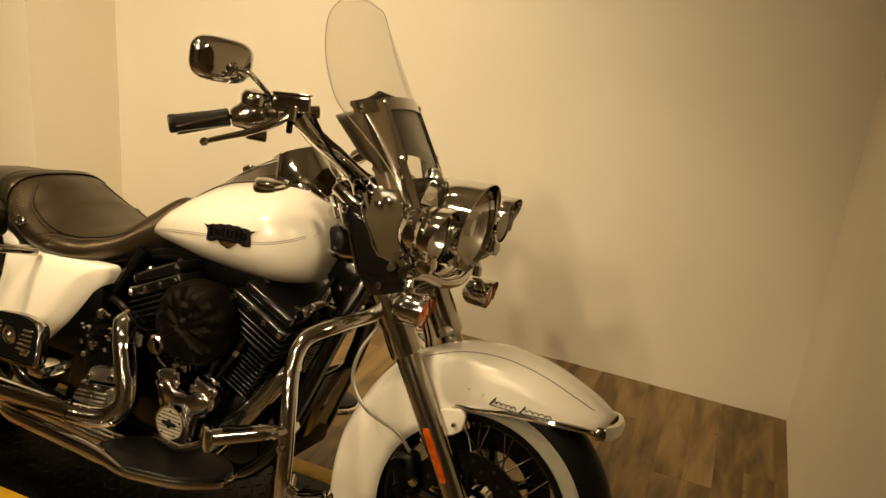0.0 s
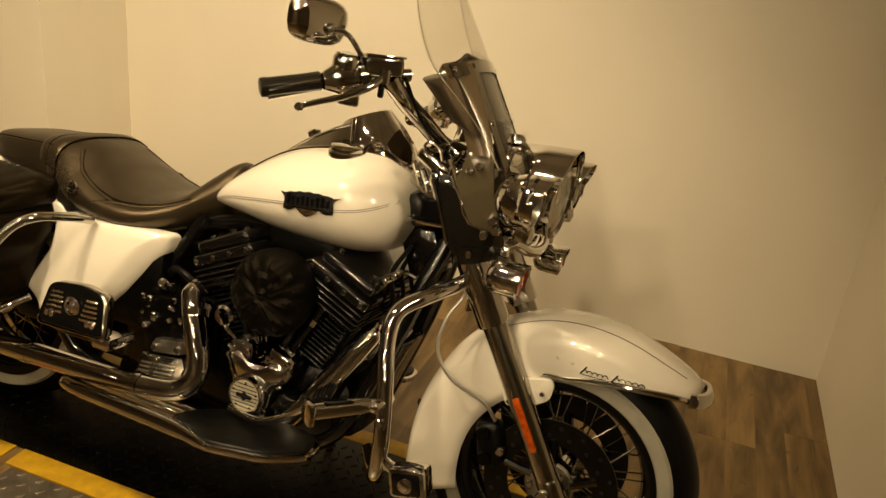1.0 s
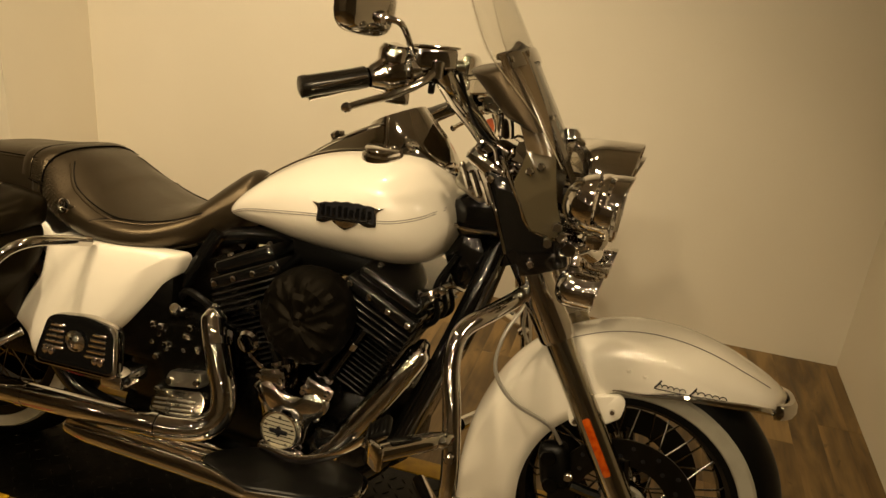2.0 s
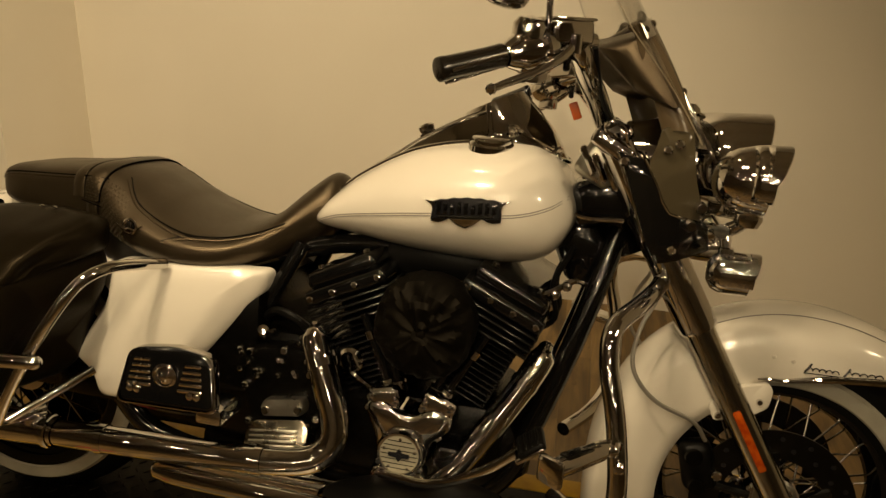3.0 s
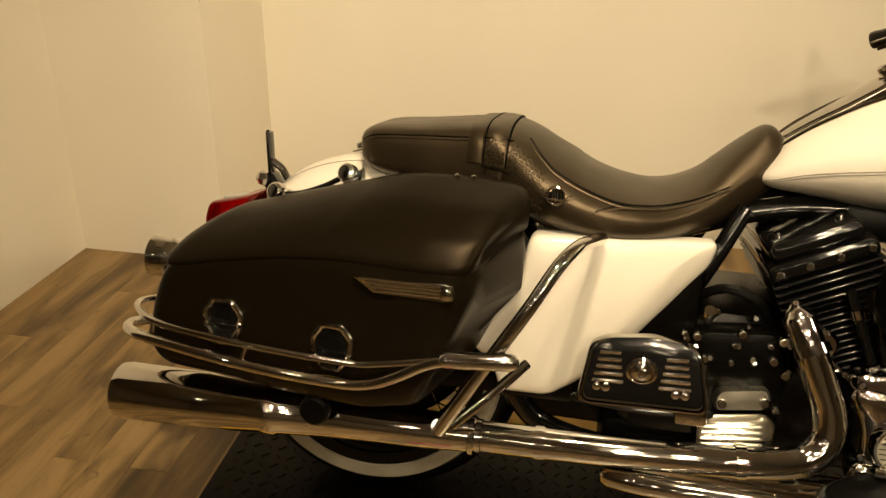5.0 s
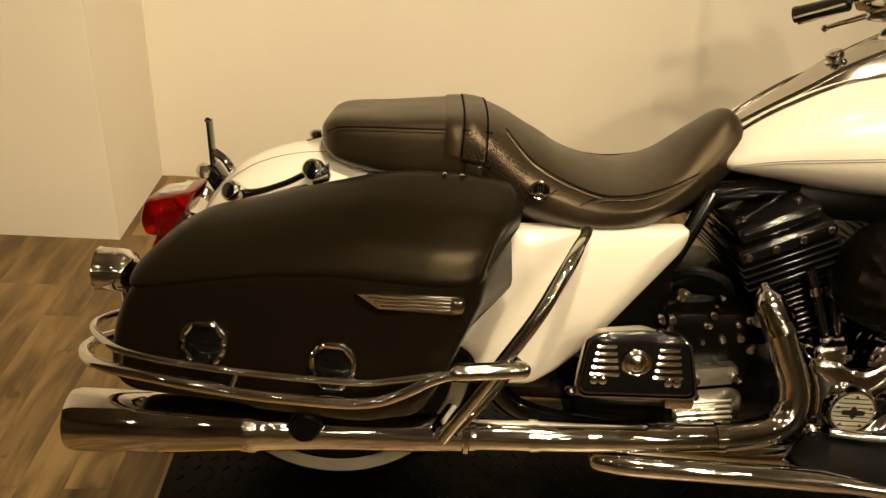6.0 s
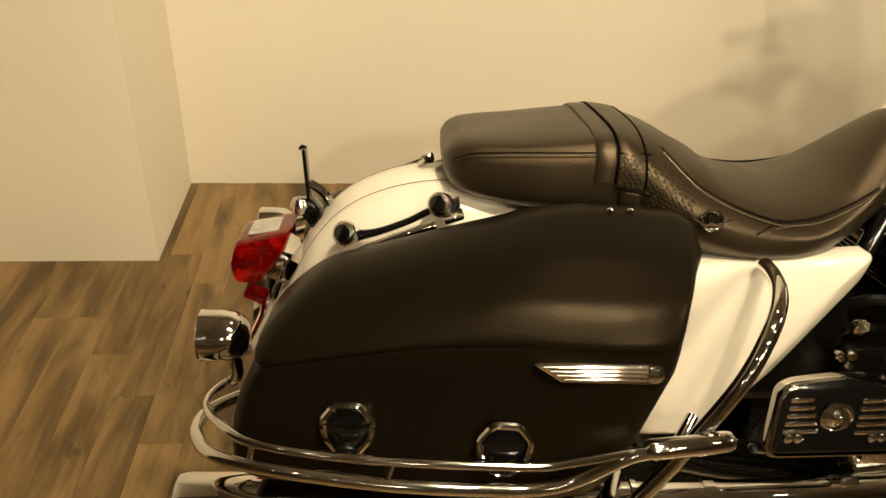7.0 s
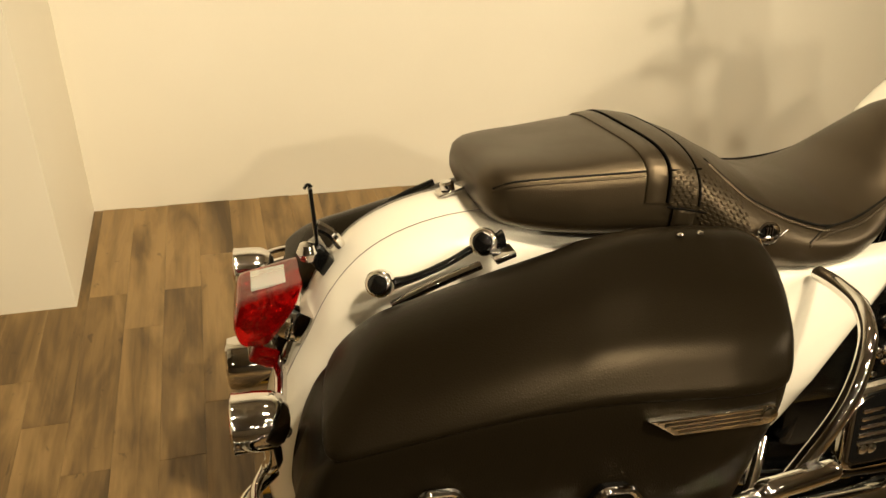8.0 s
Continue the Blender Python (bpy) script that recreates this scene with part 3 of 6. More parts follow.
# ---- tank ----
TANK = [(-0.205, 0.757, 0.746, 0.050), (-0.190, 0.776, 0.736, 0.098), (-0.160, 0.811, 0.729, 0.128), (-0.098, 0.859, 0.722, 0.163), (-0.014, 0.907, 0.711, 0.196), (0.07, 0.934, 0.706, 0.217), (0.154, 0.946, 0.705, 0.227), (0.215, 0.946, 0.708, 0.225), (0.262, 0.928, 0.722, 0.207), (0.292, 0.896, 0.748, 0.176), (0.312, 0.858, 0.784, 0.130), (0.320, 0.832, 0.806, 0.070)]


def tank_y(x, z, extra=0.0):
    top, low, half = lerp_table(TANK, x)
    c, h = (top + low) / 2, (top - low) / 2
    q = min(abs((z - c) / h), 1.0)
    return -(half * (1 - q**2.25) ** (1 / 2.25) + extra)


loops = []
for k in range(61):
    t = k / 60
    x = -0.205 + 0.525 * (0.5 - 0.5 * math.cos(math.pi * t))
    top, low, half = lerp_table(TANK, x)
    c, h = (top + low) / 2, (top - low) / 2
    loops.append([(x, half * power(math.cos(a), 2 / 2.25), c + h * power(math.sin(a), 2 / 2.25)) for a in (2 * math.pi * j / 56 for j in range(56))])
tank = part("fuel_tank", rings(loops), WHITE, bike, "pearl white teardrop fuel tank with thin pinstripes", 60)
STRIPE = [(-0.192, 0.746), (-0.13, 0.770), (-0.033, 0.790), (0.071, 0.806), (0.213, 0.820), (0.271, 0.836), (0.302, 0.853)]
for dz in (0.0, 0.0045):
    pts = [(-0.192 + 0.494 * k / 40, lerp_table(STRIPE, -0.192 + 0.494 * k / 40)[0] + dz) for k in range(41)]
    for s in (-1, 1):
        part("pinstripe", tube([(x, -s * tank_y(x, z, 0.0004), z) for x, z in pts], 0.0008, 6, 1), PINSTRIPE, tank)


def badge(s):
    """Dark emblem with a scalloped band, a pointed shield below and a bright spike at each upper corner."""
    def place(u, v, h):
        x, z = 0.132 + u, 0.823 + v + 0.10 * u
        return (x, -s * tank_y(x, z, h), z)
    top = [(-0.060 + 0.012 * k, 0.016 + 0.006 * math.cos(math.pi * (k - 5) / 10) + (0.002 if k % 2 else 0)) for k in range(11)]
    body = top + [(0.063, -0.016), (0.044, -0.019), (0.030, -0.013), (0.0, -0.014), (-0.030, -0.013), (-0.044, -0.019), (-0.063, -0.016)]
    b = part("emblem", pillow(body, place, [(1, -0.001), (1, 0.004), (0.95, 0.0058), (0.3, 0.006)]), INK, tank, "black and chrome winged tank emblem")
    rim = body + body[:1]
    part("emblem_rim", tube([place(u, v, 0.0045) for u, v in rim], 0.0011, 6, 1), STEEL, b, "thin steel edging")
    for k in range(9):
        u = -0.050 + 0.0125 * k
        h = 0.013 + 0.003 * math.cos(k * 1.9)
        bar = [(u - 0.0035, h), (u + 0.0035, h + 0.001), (u + 0.0042, -0.004), (u - 0.0026, -0.006)]
        part("emblem_bar", pillow(bar, place, [(1, 0.0058), (1, 0.0078), (0.7, 0.0090), (0.3, 0.0090)]), BLACK, b)
    part("emblem_line", tube([place(-0.050 + 0.01 * k, -0.0095, 0.0064) for k in range(11)], 0.0012, 6, 1), STEEL, b)
    for d in (-1, 1):
        wing = [(d * 0.054, 0.016), (d * 0.078, 0.019), (d * 0.064, 0.010), (d * 0.061, 0.000)]
        part("emblem_wing", pillow(wing, place, [(1, 0.0), (1, 0.0035), (0.8, 0.005), (0.3, 0.005)]), CHROME, b, "bright spike")
        foot = [(d * 0.036, -0.013), (d * 0.062, -0.013), (d * 0.063, -0.019), (d * 0.048, -0.021)]
        part("emblem_foot", pillow(foot, place, [(1, 0.001), (1, 0.006), (0.8, 0.0072), (0.3, 0.0072)]), STEEL, b)
    tip = [(-0.030, -0.013), (0.030, -0.013), (0.016, -0.024), (0.0, -0.031), (-0.016, -0.024)]
    part("emblem_tip", pillow(tip, place, [(1, 0.001), (1, 0.006), (0.8, 0.0072), (0.3, 0.0072)]), CONSOLE, b, "grey metal shield point")


badge(1)
badge(-1)
for s in (-1, 1):
    part("filler_cap", lathe([(-0.022, 0.043), (-0.008, 0.042), (-0.004, 0.037), (0.002, 0.037), (0.005, 0.034), (0.007, 0.012), (0.0075, 0.0005)], (0.149, s * 0.116, 0.946), (0.03, s * 0.22, 1), 32), CHROME, tank, "flush chrome filler cap")

# console and speedometer
CON = [(-0.178, 0.806, 0.012), (-0.12, 0.852, 0.028), (-0.06, 0.893, 0.040), (0.0, 0.936, 0.050), (0.06, 0.970, 0.060), (0.10, 0.990, 0.066), (0.135, 1.004, 0.069)]
loops = []
for k in range(25):
    x = -0.178 + 0.313 * k / 24
    z, half = lerp_table(CON, x)
    loops.append([(x, y, zz) for y, zz in ((-half - 0.030, z - 0.085), (-half - 0.002, z - 0.010), (-half * 0.9, z - 0.002), (-half * 0.4, z + 0.002), (half * 0.4, z + 0.002), (half * 0.9, z - 0.002), (half + 0.002, z - 0.010), (half + 0.030, z - 0.085))])
console = part("console", rings(loops), CONSOLE, bike, "chrome tank console, dark reflections put into its colour, with bright edging", 30)


def tank_z(x, y):
    top, low, half = lerp_table(TANK, x)
    return (top + low) / 2 + (top - low) / 2 * (1 - min(abs(y) / half, 1.0) ** 2.25) ** (1 / 2.25)


for s in (-1, 1):
    part("console_trim", tube([(row[0], s * (row[2] + 0.001), row[1] - 0.008) for row in CON], 0.0026, 8, 4), CHROME, console, "chrome edge strip")
    part("console_trim", tube([(x, s * (lerp_table(CON, x)[1] + 0.029), tank_z(x, lerp_table(CON, x)[1] + 0.029) + 0.002) for x in (-0.17, -0.13, -0.09, -0.04, 0.01, 0.06, 0.10, 0.135)], 0.0052, 8, 4), CHROME, console, "chrome foot strip")
knob = part("ignition_knob", lathe([(0, 0.019), (0.008, 0.019), (0.010, 0.014), (0.014, 0.016), (0.022, 0.0165), (0.026, 0.012), (0.026, 0.0005)], (0.004, 0.0, 0.932), (-0.45, 0, 1), 24), CHROME, console, "chrome ignition switch knob")


def dash_loop(t, k=1.0, drop=0.0):
    """Outline of the dash housing, from its foot on the tank (0) to the round rim (1)."""
    out = []
    for j in range(48):
        a = 2 * math.pi * j / 48
        c, w = math.cos(a), math.sin(a)
        foot = Vector((0.150 + (0.142 if c > 0 else 0.070) * power(c, 0.9), 0.090 * power(w, 0.85), 0.940 - (0.032 * c * c if c > 0 else 0)))
        rim = Vector((0.131 + 0.056 * c * k, 0.062 * w * k, 1.009 + 0.027 * c * k - drop))
        out.append(foot.lerp(rim, t) + Vector((0.012 * c, 0.006 * w, 0)) * math.sin(math.pi * t) * (1 if c > 0 else 0))
    return out


nacelle = part("speedometer_nacelle", rings([dash_loop(q / 10) for q in range(11)] + [dash_loop(1, 0.97, -0.003), dash_loop(1, 0.90, -0.002), dash_loop(1, 0.86, 0.006)]), CHROME, console, "chrome speedometer housing", 50)
part("dial", rings([dash_loop(1, 0.86, 0.005), dash_loop(1, 0.5, 0.003), dash_loop(1, 0.1, 0.002)]), BLACK, console, "dark speedometer dial")
part("dash_edge", tube([p + Vector((0, 0, 0.002)) for p in dash_loop(0.0)[:13]], 0.0042, 8, 2), CHROME, console, "chrome foot strip")
part("dash_edge", tube([p + Vector((0, 0, 0.002)) for p in dash_loop(0.0)[36:] + dash_loop(0.0)[:1]], 0.0042, 8, 2), CHROME, console, "chrome foot strip")
for s in (-1, 1):
    part("dash_rib", tube([dash_loop(t)[12 if s > 0 else 36] + Vector((-0.004, s * 0.001, 0)) for t in (0.05, 0.35, 0.7, 0.98)], 0.0048, 8, 3), CHROME, console, "rounded chrome rib")

# ---- seat ----
SEAT = [(-0.918, 0.772, 0.738, 0.078), (-0.910, 0.783, 0.722, 0.100), (-0.886, 0.793, 0.706, 0.120), (-0.80, 0.801, 0.690, 0.138), (-0.70, 0.812, 0.684, 0.150), (-0.635, 0.815, 0.676, 0.164), (-0.590, 0.804, 0.650, 0.183), (-0.540, 0.779, 0.632, 0.198), (-0.47, 0.747, 0.624, 0.204), (-0.40, 0.731, 0.625, 0.198), (-0.345, 0.731, 0.632, 0.178), (-0.285, 0.757, 0.648, 0.142), (-0.23, 0.807, 0.674, 0.109), (-0.190, 0.837, 0.704, 0.086), (-0.165, 0.832, 0.732, 0.072), (-0.152, 0.812, 0.752, 0.050)]


def seat_shape(x, upper):
    """Exponents across and up: boxy on the pillion and below, a rounded crown over the rider's part."""
    e = 2 / (3.1 + 1.1 * min(1.0, max(0.0, (-0.58 - x) / 0.10)))
    k = min(1.0, max(0.0, (x + 0.66) / 0.10)) if upper else 0.0
    return e + (1.1 - e) * k, e + (1.2 - e) * k


def seat_ring(x, grow=0.0, count=56):
    top, low, half = lerp_table(SEAT, x)
    c, h = (top + low) / 2, (top - low) / 2
    dip = 0.010 * max(0.0, 1 - abs((x + 0.39) / 0.12)) ** 0.5
    out = []
    for j in range(count):
        a = 2 * math.pi * j / count
        ex, ez = seat_shape(x, math.sin(a) > 0)
        y, z = (half + grow) * power(math.cos(a), ex), (h + grow) * power(math.sin(a), ez)
        out.append((x, y, c + z - (dip * (1 - (y / (half + grow)) ** 2) if z > 0 else 0)))
    return out


def seat_side(x, v, extra=0.001, s=-1):
    """A point on the seat's flank, v from -1 (bottom) to 1 (top)."""
    top, low, half = lerp_table(SEAT, x)
    c, h = (top + low) / 2, (top - low) / 2
    ex, ez = seat_shape(x, v > 0)
    return (x, s * (half * math.sqrt(max(0.0, 1 - abs(v) ** (2 / ez))) ** ex + extra), c + h * v)


seat = part("seat", rings([seat_ring(SEAT[0][0] + 0.766 * k / 90) for k in range(91)]), LEATHER, bike, "black leather two-up seat with stitched seams", 70)
for s in (-1, 1):
    def at(x, z):
        top, low, half = lerp_table(SEAT, x)
        return max(-0.97, min(0.97, (z - (top + low) / 2) / ((top - low) / 2)))
    seams = [[(-0.904, 0.766), (-0.88, 0.777), (-0.83, 0.782), (-0.765, 0.786), (-0.700, 0.790)], [(-0.596, 0.792), (-0.572, 0.768), (-0.545, 0.746), (-0.500, 0.724), (-0.445, 0.706), (-0.410, 0.701)], [(-0.470, 0.690), (-0.435, 0.700), (-0.410, 0.701), (-0.36, 0.702), (-0.30, 0.716), (-0.25, 0.738)]]
    for line in seams:
        part("seam", tube([seat_side(x, at(x, z), -0.0002, s) for x, z in line], 0.0017, 6, 4), THREAD, seat, "stitched seam")
        part("seam_welt", tube([seat_side(x, at(x, z - 0.005), -0.0012, s) for x, z in line], 0.0028, 8, 4), LEATHER, seat, "raised leather welt")
    part("piping", tube([seat_side(x, -0.90, 0.002, s) for x in (-0.60, -0.54, -0.47, -0.40, -0.33, -0.26, -0.21)], 0.004, 8, 4), LEATHER, seat)
    p = Vector(seat_side(-0.539, at(-0.539, 0.710), 0.003, s))
    con = part("concho", lathe([(0, 0.0165), (0.003, 0.017), (0.0045, 0.0145), (0.003, 0.0115), (0.002, 0.0105)], p, (-0.1, s, 0.05), 28), CHROME, seat, "round chrome concho with bars")
    part("concho_core", lathe([(0.002, 0.0108), (0.0025, 0.004), (0.003, 0.0004)], p, (-0.1, s, 0.05), 20), BLACK, con)
    for u in (-0.004, 0.0, 0.004):
        part("concho_rod", box(p[0] + u, p[1] + s * 0.004, p[2], 0.0018, 0.003, 0.020, 0.0006), CHROME, con)
    for u in (-1, 1):
        part("concho_bar", tube([(p[0], p[1] + s * 0.005, p[2] - 0.004), (p[0] + u * 0.012, p[1] + s * 0.005, p[2] - 0.006), (p[0] + u * 0.029, p[1] + s * 0.003, p[2] + 0.004)], lambda q: 0.0028 - 0.0016 * q, 6, 3), CHROME, con)


def strap(x0, x1, grow, material, name, label, lean=0.03):
    """A band of leather across the seat."""
    loops = []
    for k, g in ((0, -0.004), (0, grow - 0.0012), (0.12, grow), (1, grow), (1.88, grow), (2, grow - 0.0012), (2, -0.004)):
        x = x0 + (x1 - x0) * k / 2
        ring = seat_ring(x, g)
        loops.append([(px + lean * (pz - 0.83), py, pz) for px, py, pz in ring[:29]])
    return part(name, rings(loops, close=False), material, seat, label)


strap(-0.700, -0.672, 0.003, LEATHER, "strap_welt", "leather welt")
strap(-0.668, -0.630, 0.004, LEATHER, "strap", "smooth leather strap")
for x in (-0.6705, -0.6295):
    strap(x, x + 0.0026, 0.0040, GROOVE, "strap_groove", "dark stitched groove")


def weave_patch(x0, x1, v0, v1, lift, s):
    """Rows of small raised leather pads, each second row set over by half a pad."""
    def place(x, v, h):
        p = Vector(seat_side(x, v, lift + h, s))
        return (p.x + 0.03 * (p.z - 0.83), p.y, p.z)
    high = [lerp_table(SEAT, x)[0] - lerp_table(SEAT, x)[1] for x in (x0, x1)]
    rows = max(3, round((v1 - v0) * sum(high) / 4 / 0.0058))
    cols = max(3, round((x1 - x0) / 0.0088))
    bm = rings([[place(x0 + (x1 - x0) * j / 8, v0 + (v1 - v0) * k / 14, -0.0006) for j in range(9)] for k in range(15)], close=False)
    for k in range(rows):
        for j in range(cols - k % 2):
            u = x0 + (x1 - x0) * (j + 0.5 + 0.5 * (k % 2)) / cols
            v = v0 + (v1 - v0) * (k + 0.5) / rows
            a, b = 0.42 * (x1 - x0) / cols, 0.40 * (v1 - v0) / rows
            rings([[place(u + q * i * a, v + q * w * b, h) for i, w in ((-1, -0.6), (-0.6, -1), (0.6, -1), (1, -0.6), (1, 0.6), (0.6, 1), (-0.6, 1), (-1, 0.6))] for q, h in ((1.0, -0.0008), (0.62, 0.0018))], bm=bm)
    part("weave_patch", bm, LEATHER, seat, "basket-weave leather panel")


for s in (-1, 1):
    weave_patch(-0.667, -0.632, -0.05, 0.66, 0.0048, s)
    weave_patch(-0.627, -0.556, -0.60, 0.62, 0.0004, s)
    tab = [[seat_side(x, v, 0.0070, s) for x in (-0.664, -0.655, -0.645, -0.636)] for v in (-0.66, -0.5, -0.35, -0.2, -0.10)]
    tab_ob = part("strap_tab", rings(tab, close=False), LEATHER, seat, "smooth leather strap end")
    tab_ob.modifiers.new("thickness", "SOLIDIFY").thickness = 0.004
    for v in (-0.07, 0.68):
        p, q = (Vector(seat_side(x, v, 0.008, s)) for x in (-0.674, -0.622))
        part("strap_groove", tube([p, q], 0.0014, 6, 1), GROOVE, seat)
part("seat_bracket", box(-0.936, 0, 0.732, 0.04, 0.03, 0.004, 0.001, rot(0, -18, 0)), CHROME, seat, "chrome seat tab")
part("bracket_knob", lathe([(0, 0.011), (0.008, 0.011), (0.011, 0.008), (0.011, 0.0005)], (-0.940, 0, 0.734), (-0.2, 0, 1), 14), CHROME, seat)

# ---- side covers ----
def side_cover(s):
    outline = rounded([(-0.574, 0.640), (-0.260, 0.650), (-0.264, 0.612), (-0.378, 0.470), (-0.462, 0.385), (-0.520, 0.346), (-0.606, 0.344), (-0.624, 0.396), (-0.668, 0.428), (-0.640, 0.470), (-0.590, 0.550)], 0.018)

    def place(u, v, h):
        crease = max(0.0, 0.833 * (u + 0.318) - 0.555 * (v - 0.625))
        return (u, s * (0.206 + h - 0.10 * max(0, u + 0.42) - 0.55 * crease), v)
    rows = [(1.0, -0.045), (1.0, -0.012), (0.985, -0.004), (0.955, 0.0), (0.92, 0.002), (0.88, 0.004), (0.84, 0.005), (0.78, 0.006), (0.72, 0.007), (0.65, 0.008), (0.55, 0.009), (0.45, 0.0095), (0.3, 0.010), (0.02, 0.010)]
    return part("side_cover", pillow(outline, place, rows), WHITE, bike, "pearl white painted side cover", 70)


for s in (-1, 1):
    side_cover(s)


# ---- saddlebags with rails and guards ----
BAG_REAR = [(0.36, -1.185), (0.42, -1.212), (0.49, -1.210), (0.55, -1.182), (0.60, -1.143), (0.65, -1.085), (0.70, -1.025), (0.75, -0.96)]
BAG_FRONT = [(0.36, -0.735), (0.42, -0.698), (0.50, -0.662), (0.56, -0.645), (0.62, -0.641), (0.66, -0.643), (0.75, -0.650)]


def bag_section(u, lid, s):
    """The bag's outline across, u of the way from its rear (0) to its front (1)."""
    outer = 0.380 + 0.046 * min(1, u * 1.2)
    low = 0.366 + 0.03 * max(0, (u - 0.75) / 0.25) ** 2
    edge = 0.602 + 0.058 * math.sin(math.pi / 2 * min(1, u * 1.6))
    crown = 0.656 + 0.084 * math.sin(math.pi / 2 * min(1, u * 1.5)) - 0.014 * max(0, (u - 0.8) / 0.2) ** 2
    inner = 0.186
    if s > 0:
        crown -= 0.05
    if lid:
        pts = [(outer - 0.012, edge - 0.043), (outer + 0.002, edge - 0.042), (outer + 0.001, edge - 0.028), (outer - 0.024, edge + 0.008), (outer - 0.09, edge + 0.046), (inner + 0.05, crown), (inner - 0.002, crown - 0.012), (inner - 0.004, crown - 0.075)]
    else:
        pts = [(outer - 0.03, low), (outer, low + 0.05), (outer + 0.001, edge - 0.05), (outer - 0.004, edge - 0.02), (inner + 0.01, crown - 0.06), (inner, crown - 0.10), (inner, low + 0.02), (inner + 0.03, low)]
    out = rounded(pts, 0.022 if not lid else 0.020, 4)
    loop = []
    for y, z in out:
        rear = lerp_table(BAG_REAR, z)[0]
        front = lerp_table(BAG_FRONT, z)[0] + 0.20 * (0.43 - y) + 0.008 - 0.010 * max(0.0, (y - 0.30) / 0.13) ** 2.5
        loop.append((rear + (front - rear) * u, s * y, z) if s < 0 else (rear + (front - rear) * u, y - 0.02, z - 0.045))
    return loop


def shrink(loop, k, dx):
    n = len(loop)
    cx, cy, cz = sum(p[0] for p in loop) / n, sum(p[1] for p in loop) / n, sum(p[2] for p in loop) / n
    return [(cx + (p[0] - cx) * (k if dx < 0 else 1) + dx, cy + (p[1] - cy) * k, cz + (p[2] - cz) * k) for p in loop]


def saddlebag(s):
    """s = -1: right side of the motorcycle."""

    def hull(lid):
        start = 0.040 if lid else 0.045
        mid = [bag_section(start + (0.91 - start) * k / 34, lid, s) for k in range(35)]
        ends0 = [shrink(mid[0], k, -d) for k, d in ((0.2, 0.036), (0.45, 0.034), (0.66, 0.030), (0.80, 0.025), (0.885, 0.019), (0.94, 0.013), (0.975, 0.007), (0.993, 0.003))]
        ends1 = [shrink(mid[-1], k, d) for k, d in ((0.995, 0.010), (0.98, 0.021), (0.955, 0.031), (0.91, 0.040), (0.84, 0.047), (0.70, 0.052), (0.4, 0.054))]
        bm = rings(ends0 + mid + ends1)
        bm.verts.ensure_lookup_table()
        rear = bm.verts[: len(mid[0]) * (len(ends0) + 16)]
        for k in range(12):
            bmesh.ops.smooth_vert(bm, verts=rear, factor=0.5, use_axis_x=True, use_axis_y=True, use_axis_z=True)
        return bm
    bag = part("saddlebag", hull(False), BAGSKIN, bike, "black leather-covered saddlebag with a rounded lid", 60)
    part("lid", hull(True), BAGSKIN, bag, "curved black leather lid", 60)
    for x in (-0.700, -0.672):
        p = Vector((x, s * 0.245, 0.7385))
        part("rivet", lathe([(0, 0.005), (0.002, 0.004), (0.003, 0.0004)], p, (0, 0, 1), 10), CHROME, bag)
    for lx, ly, lz in ((-1.043, 0.394, 0.492), (-0.847, 0.423, 0.484)):
        ring = rounded([(-0.016, 0.036), (0.016, 0.035), (0.032, 0.014), (0.028, -0.012), (0.010, -0.036), (-0.012, -0.036), (-0.030, -0.010), (-0.032, 0.014)], 0.006, 3)
        n = len(ring)
        mid = [Vector((lx + u, s * (ly + 0.008 + 0.05 * u), lz + v)) for u, v in ring]
        latch = part("latch", tube(mid + mid[:1], 0.0050, 8, 1), CHROME, bag, "chrome saddlebag latch ring")
        part("latch_plate", pillow(ring, lambda u, v, h: (lx + u, s * (ly + h + 0.05 * u), lz + v), [(1, -0.006), (1, 0.004), (0.85, 0.007), (0.4, 0.008)]), BLACK, latch)
        part("latch_catch", box(lx - 0.004, s * (ly + 0.010), lz - 0.026, 0.026, 0.014, 0.012, 0.004, rot(0, 8, 0)), BLACK, latch)
    # ribbed bright nameplate
    bar = [(-0.818, 0.602), (-0.676, 0.606), (-0.664, 0.604), (-0.660, 0.592), (-0.664, 0.581), (-0.676, 0.578), (-0.786, 0.580)]
    by = lambda u: 0.4235 + 0.004 * (u + 0.818)
    plate = part("name_plate", pillow(bar, lambda u, v, h: (u, s * (by(u) + h), v), [(1, -0.004), (1, 0.003), (0.94, 0.005), (0.5, 0.005)]), CHROME, bag, "ribbed chrome trim plate")
    for k in range(4):
        z = 0.5845 + 0.0056 * k
        part("rib", tube([(-0.782 - 0.009 * k, s * (by(-0.79) + 0.0055), z), (-0.682, s * (by(-0.68) + 0.0055), z + 0.0008)], 0.0019, 6, 1), CHROME, plate)
    part("end_stud", lathe([(0, 0.011), (0.005, 0.010), (0.007, 0.005), (0.0075, 0.0004)], (-0.672, s * 0.4275, 0.592), (0, s, 0), 16), CHROME, plate)


saddlebag(-1)
saddlebag(1)


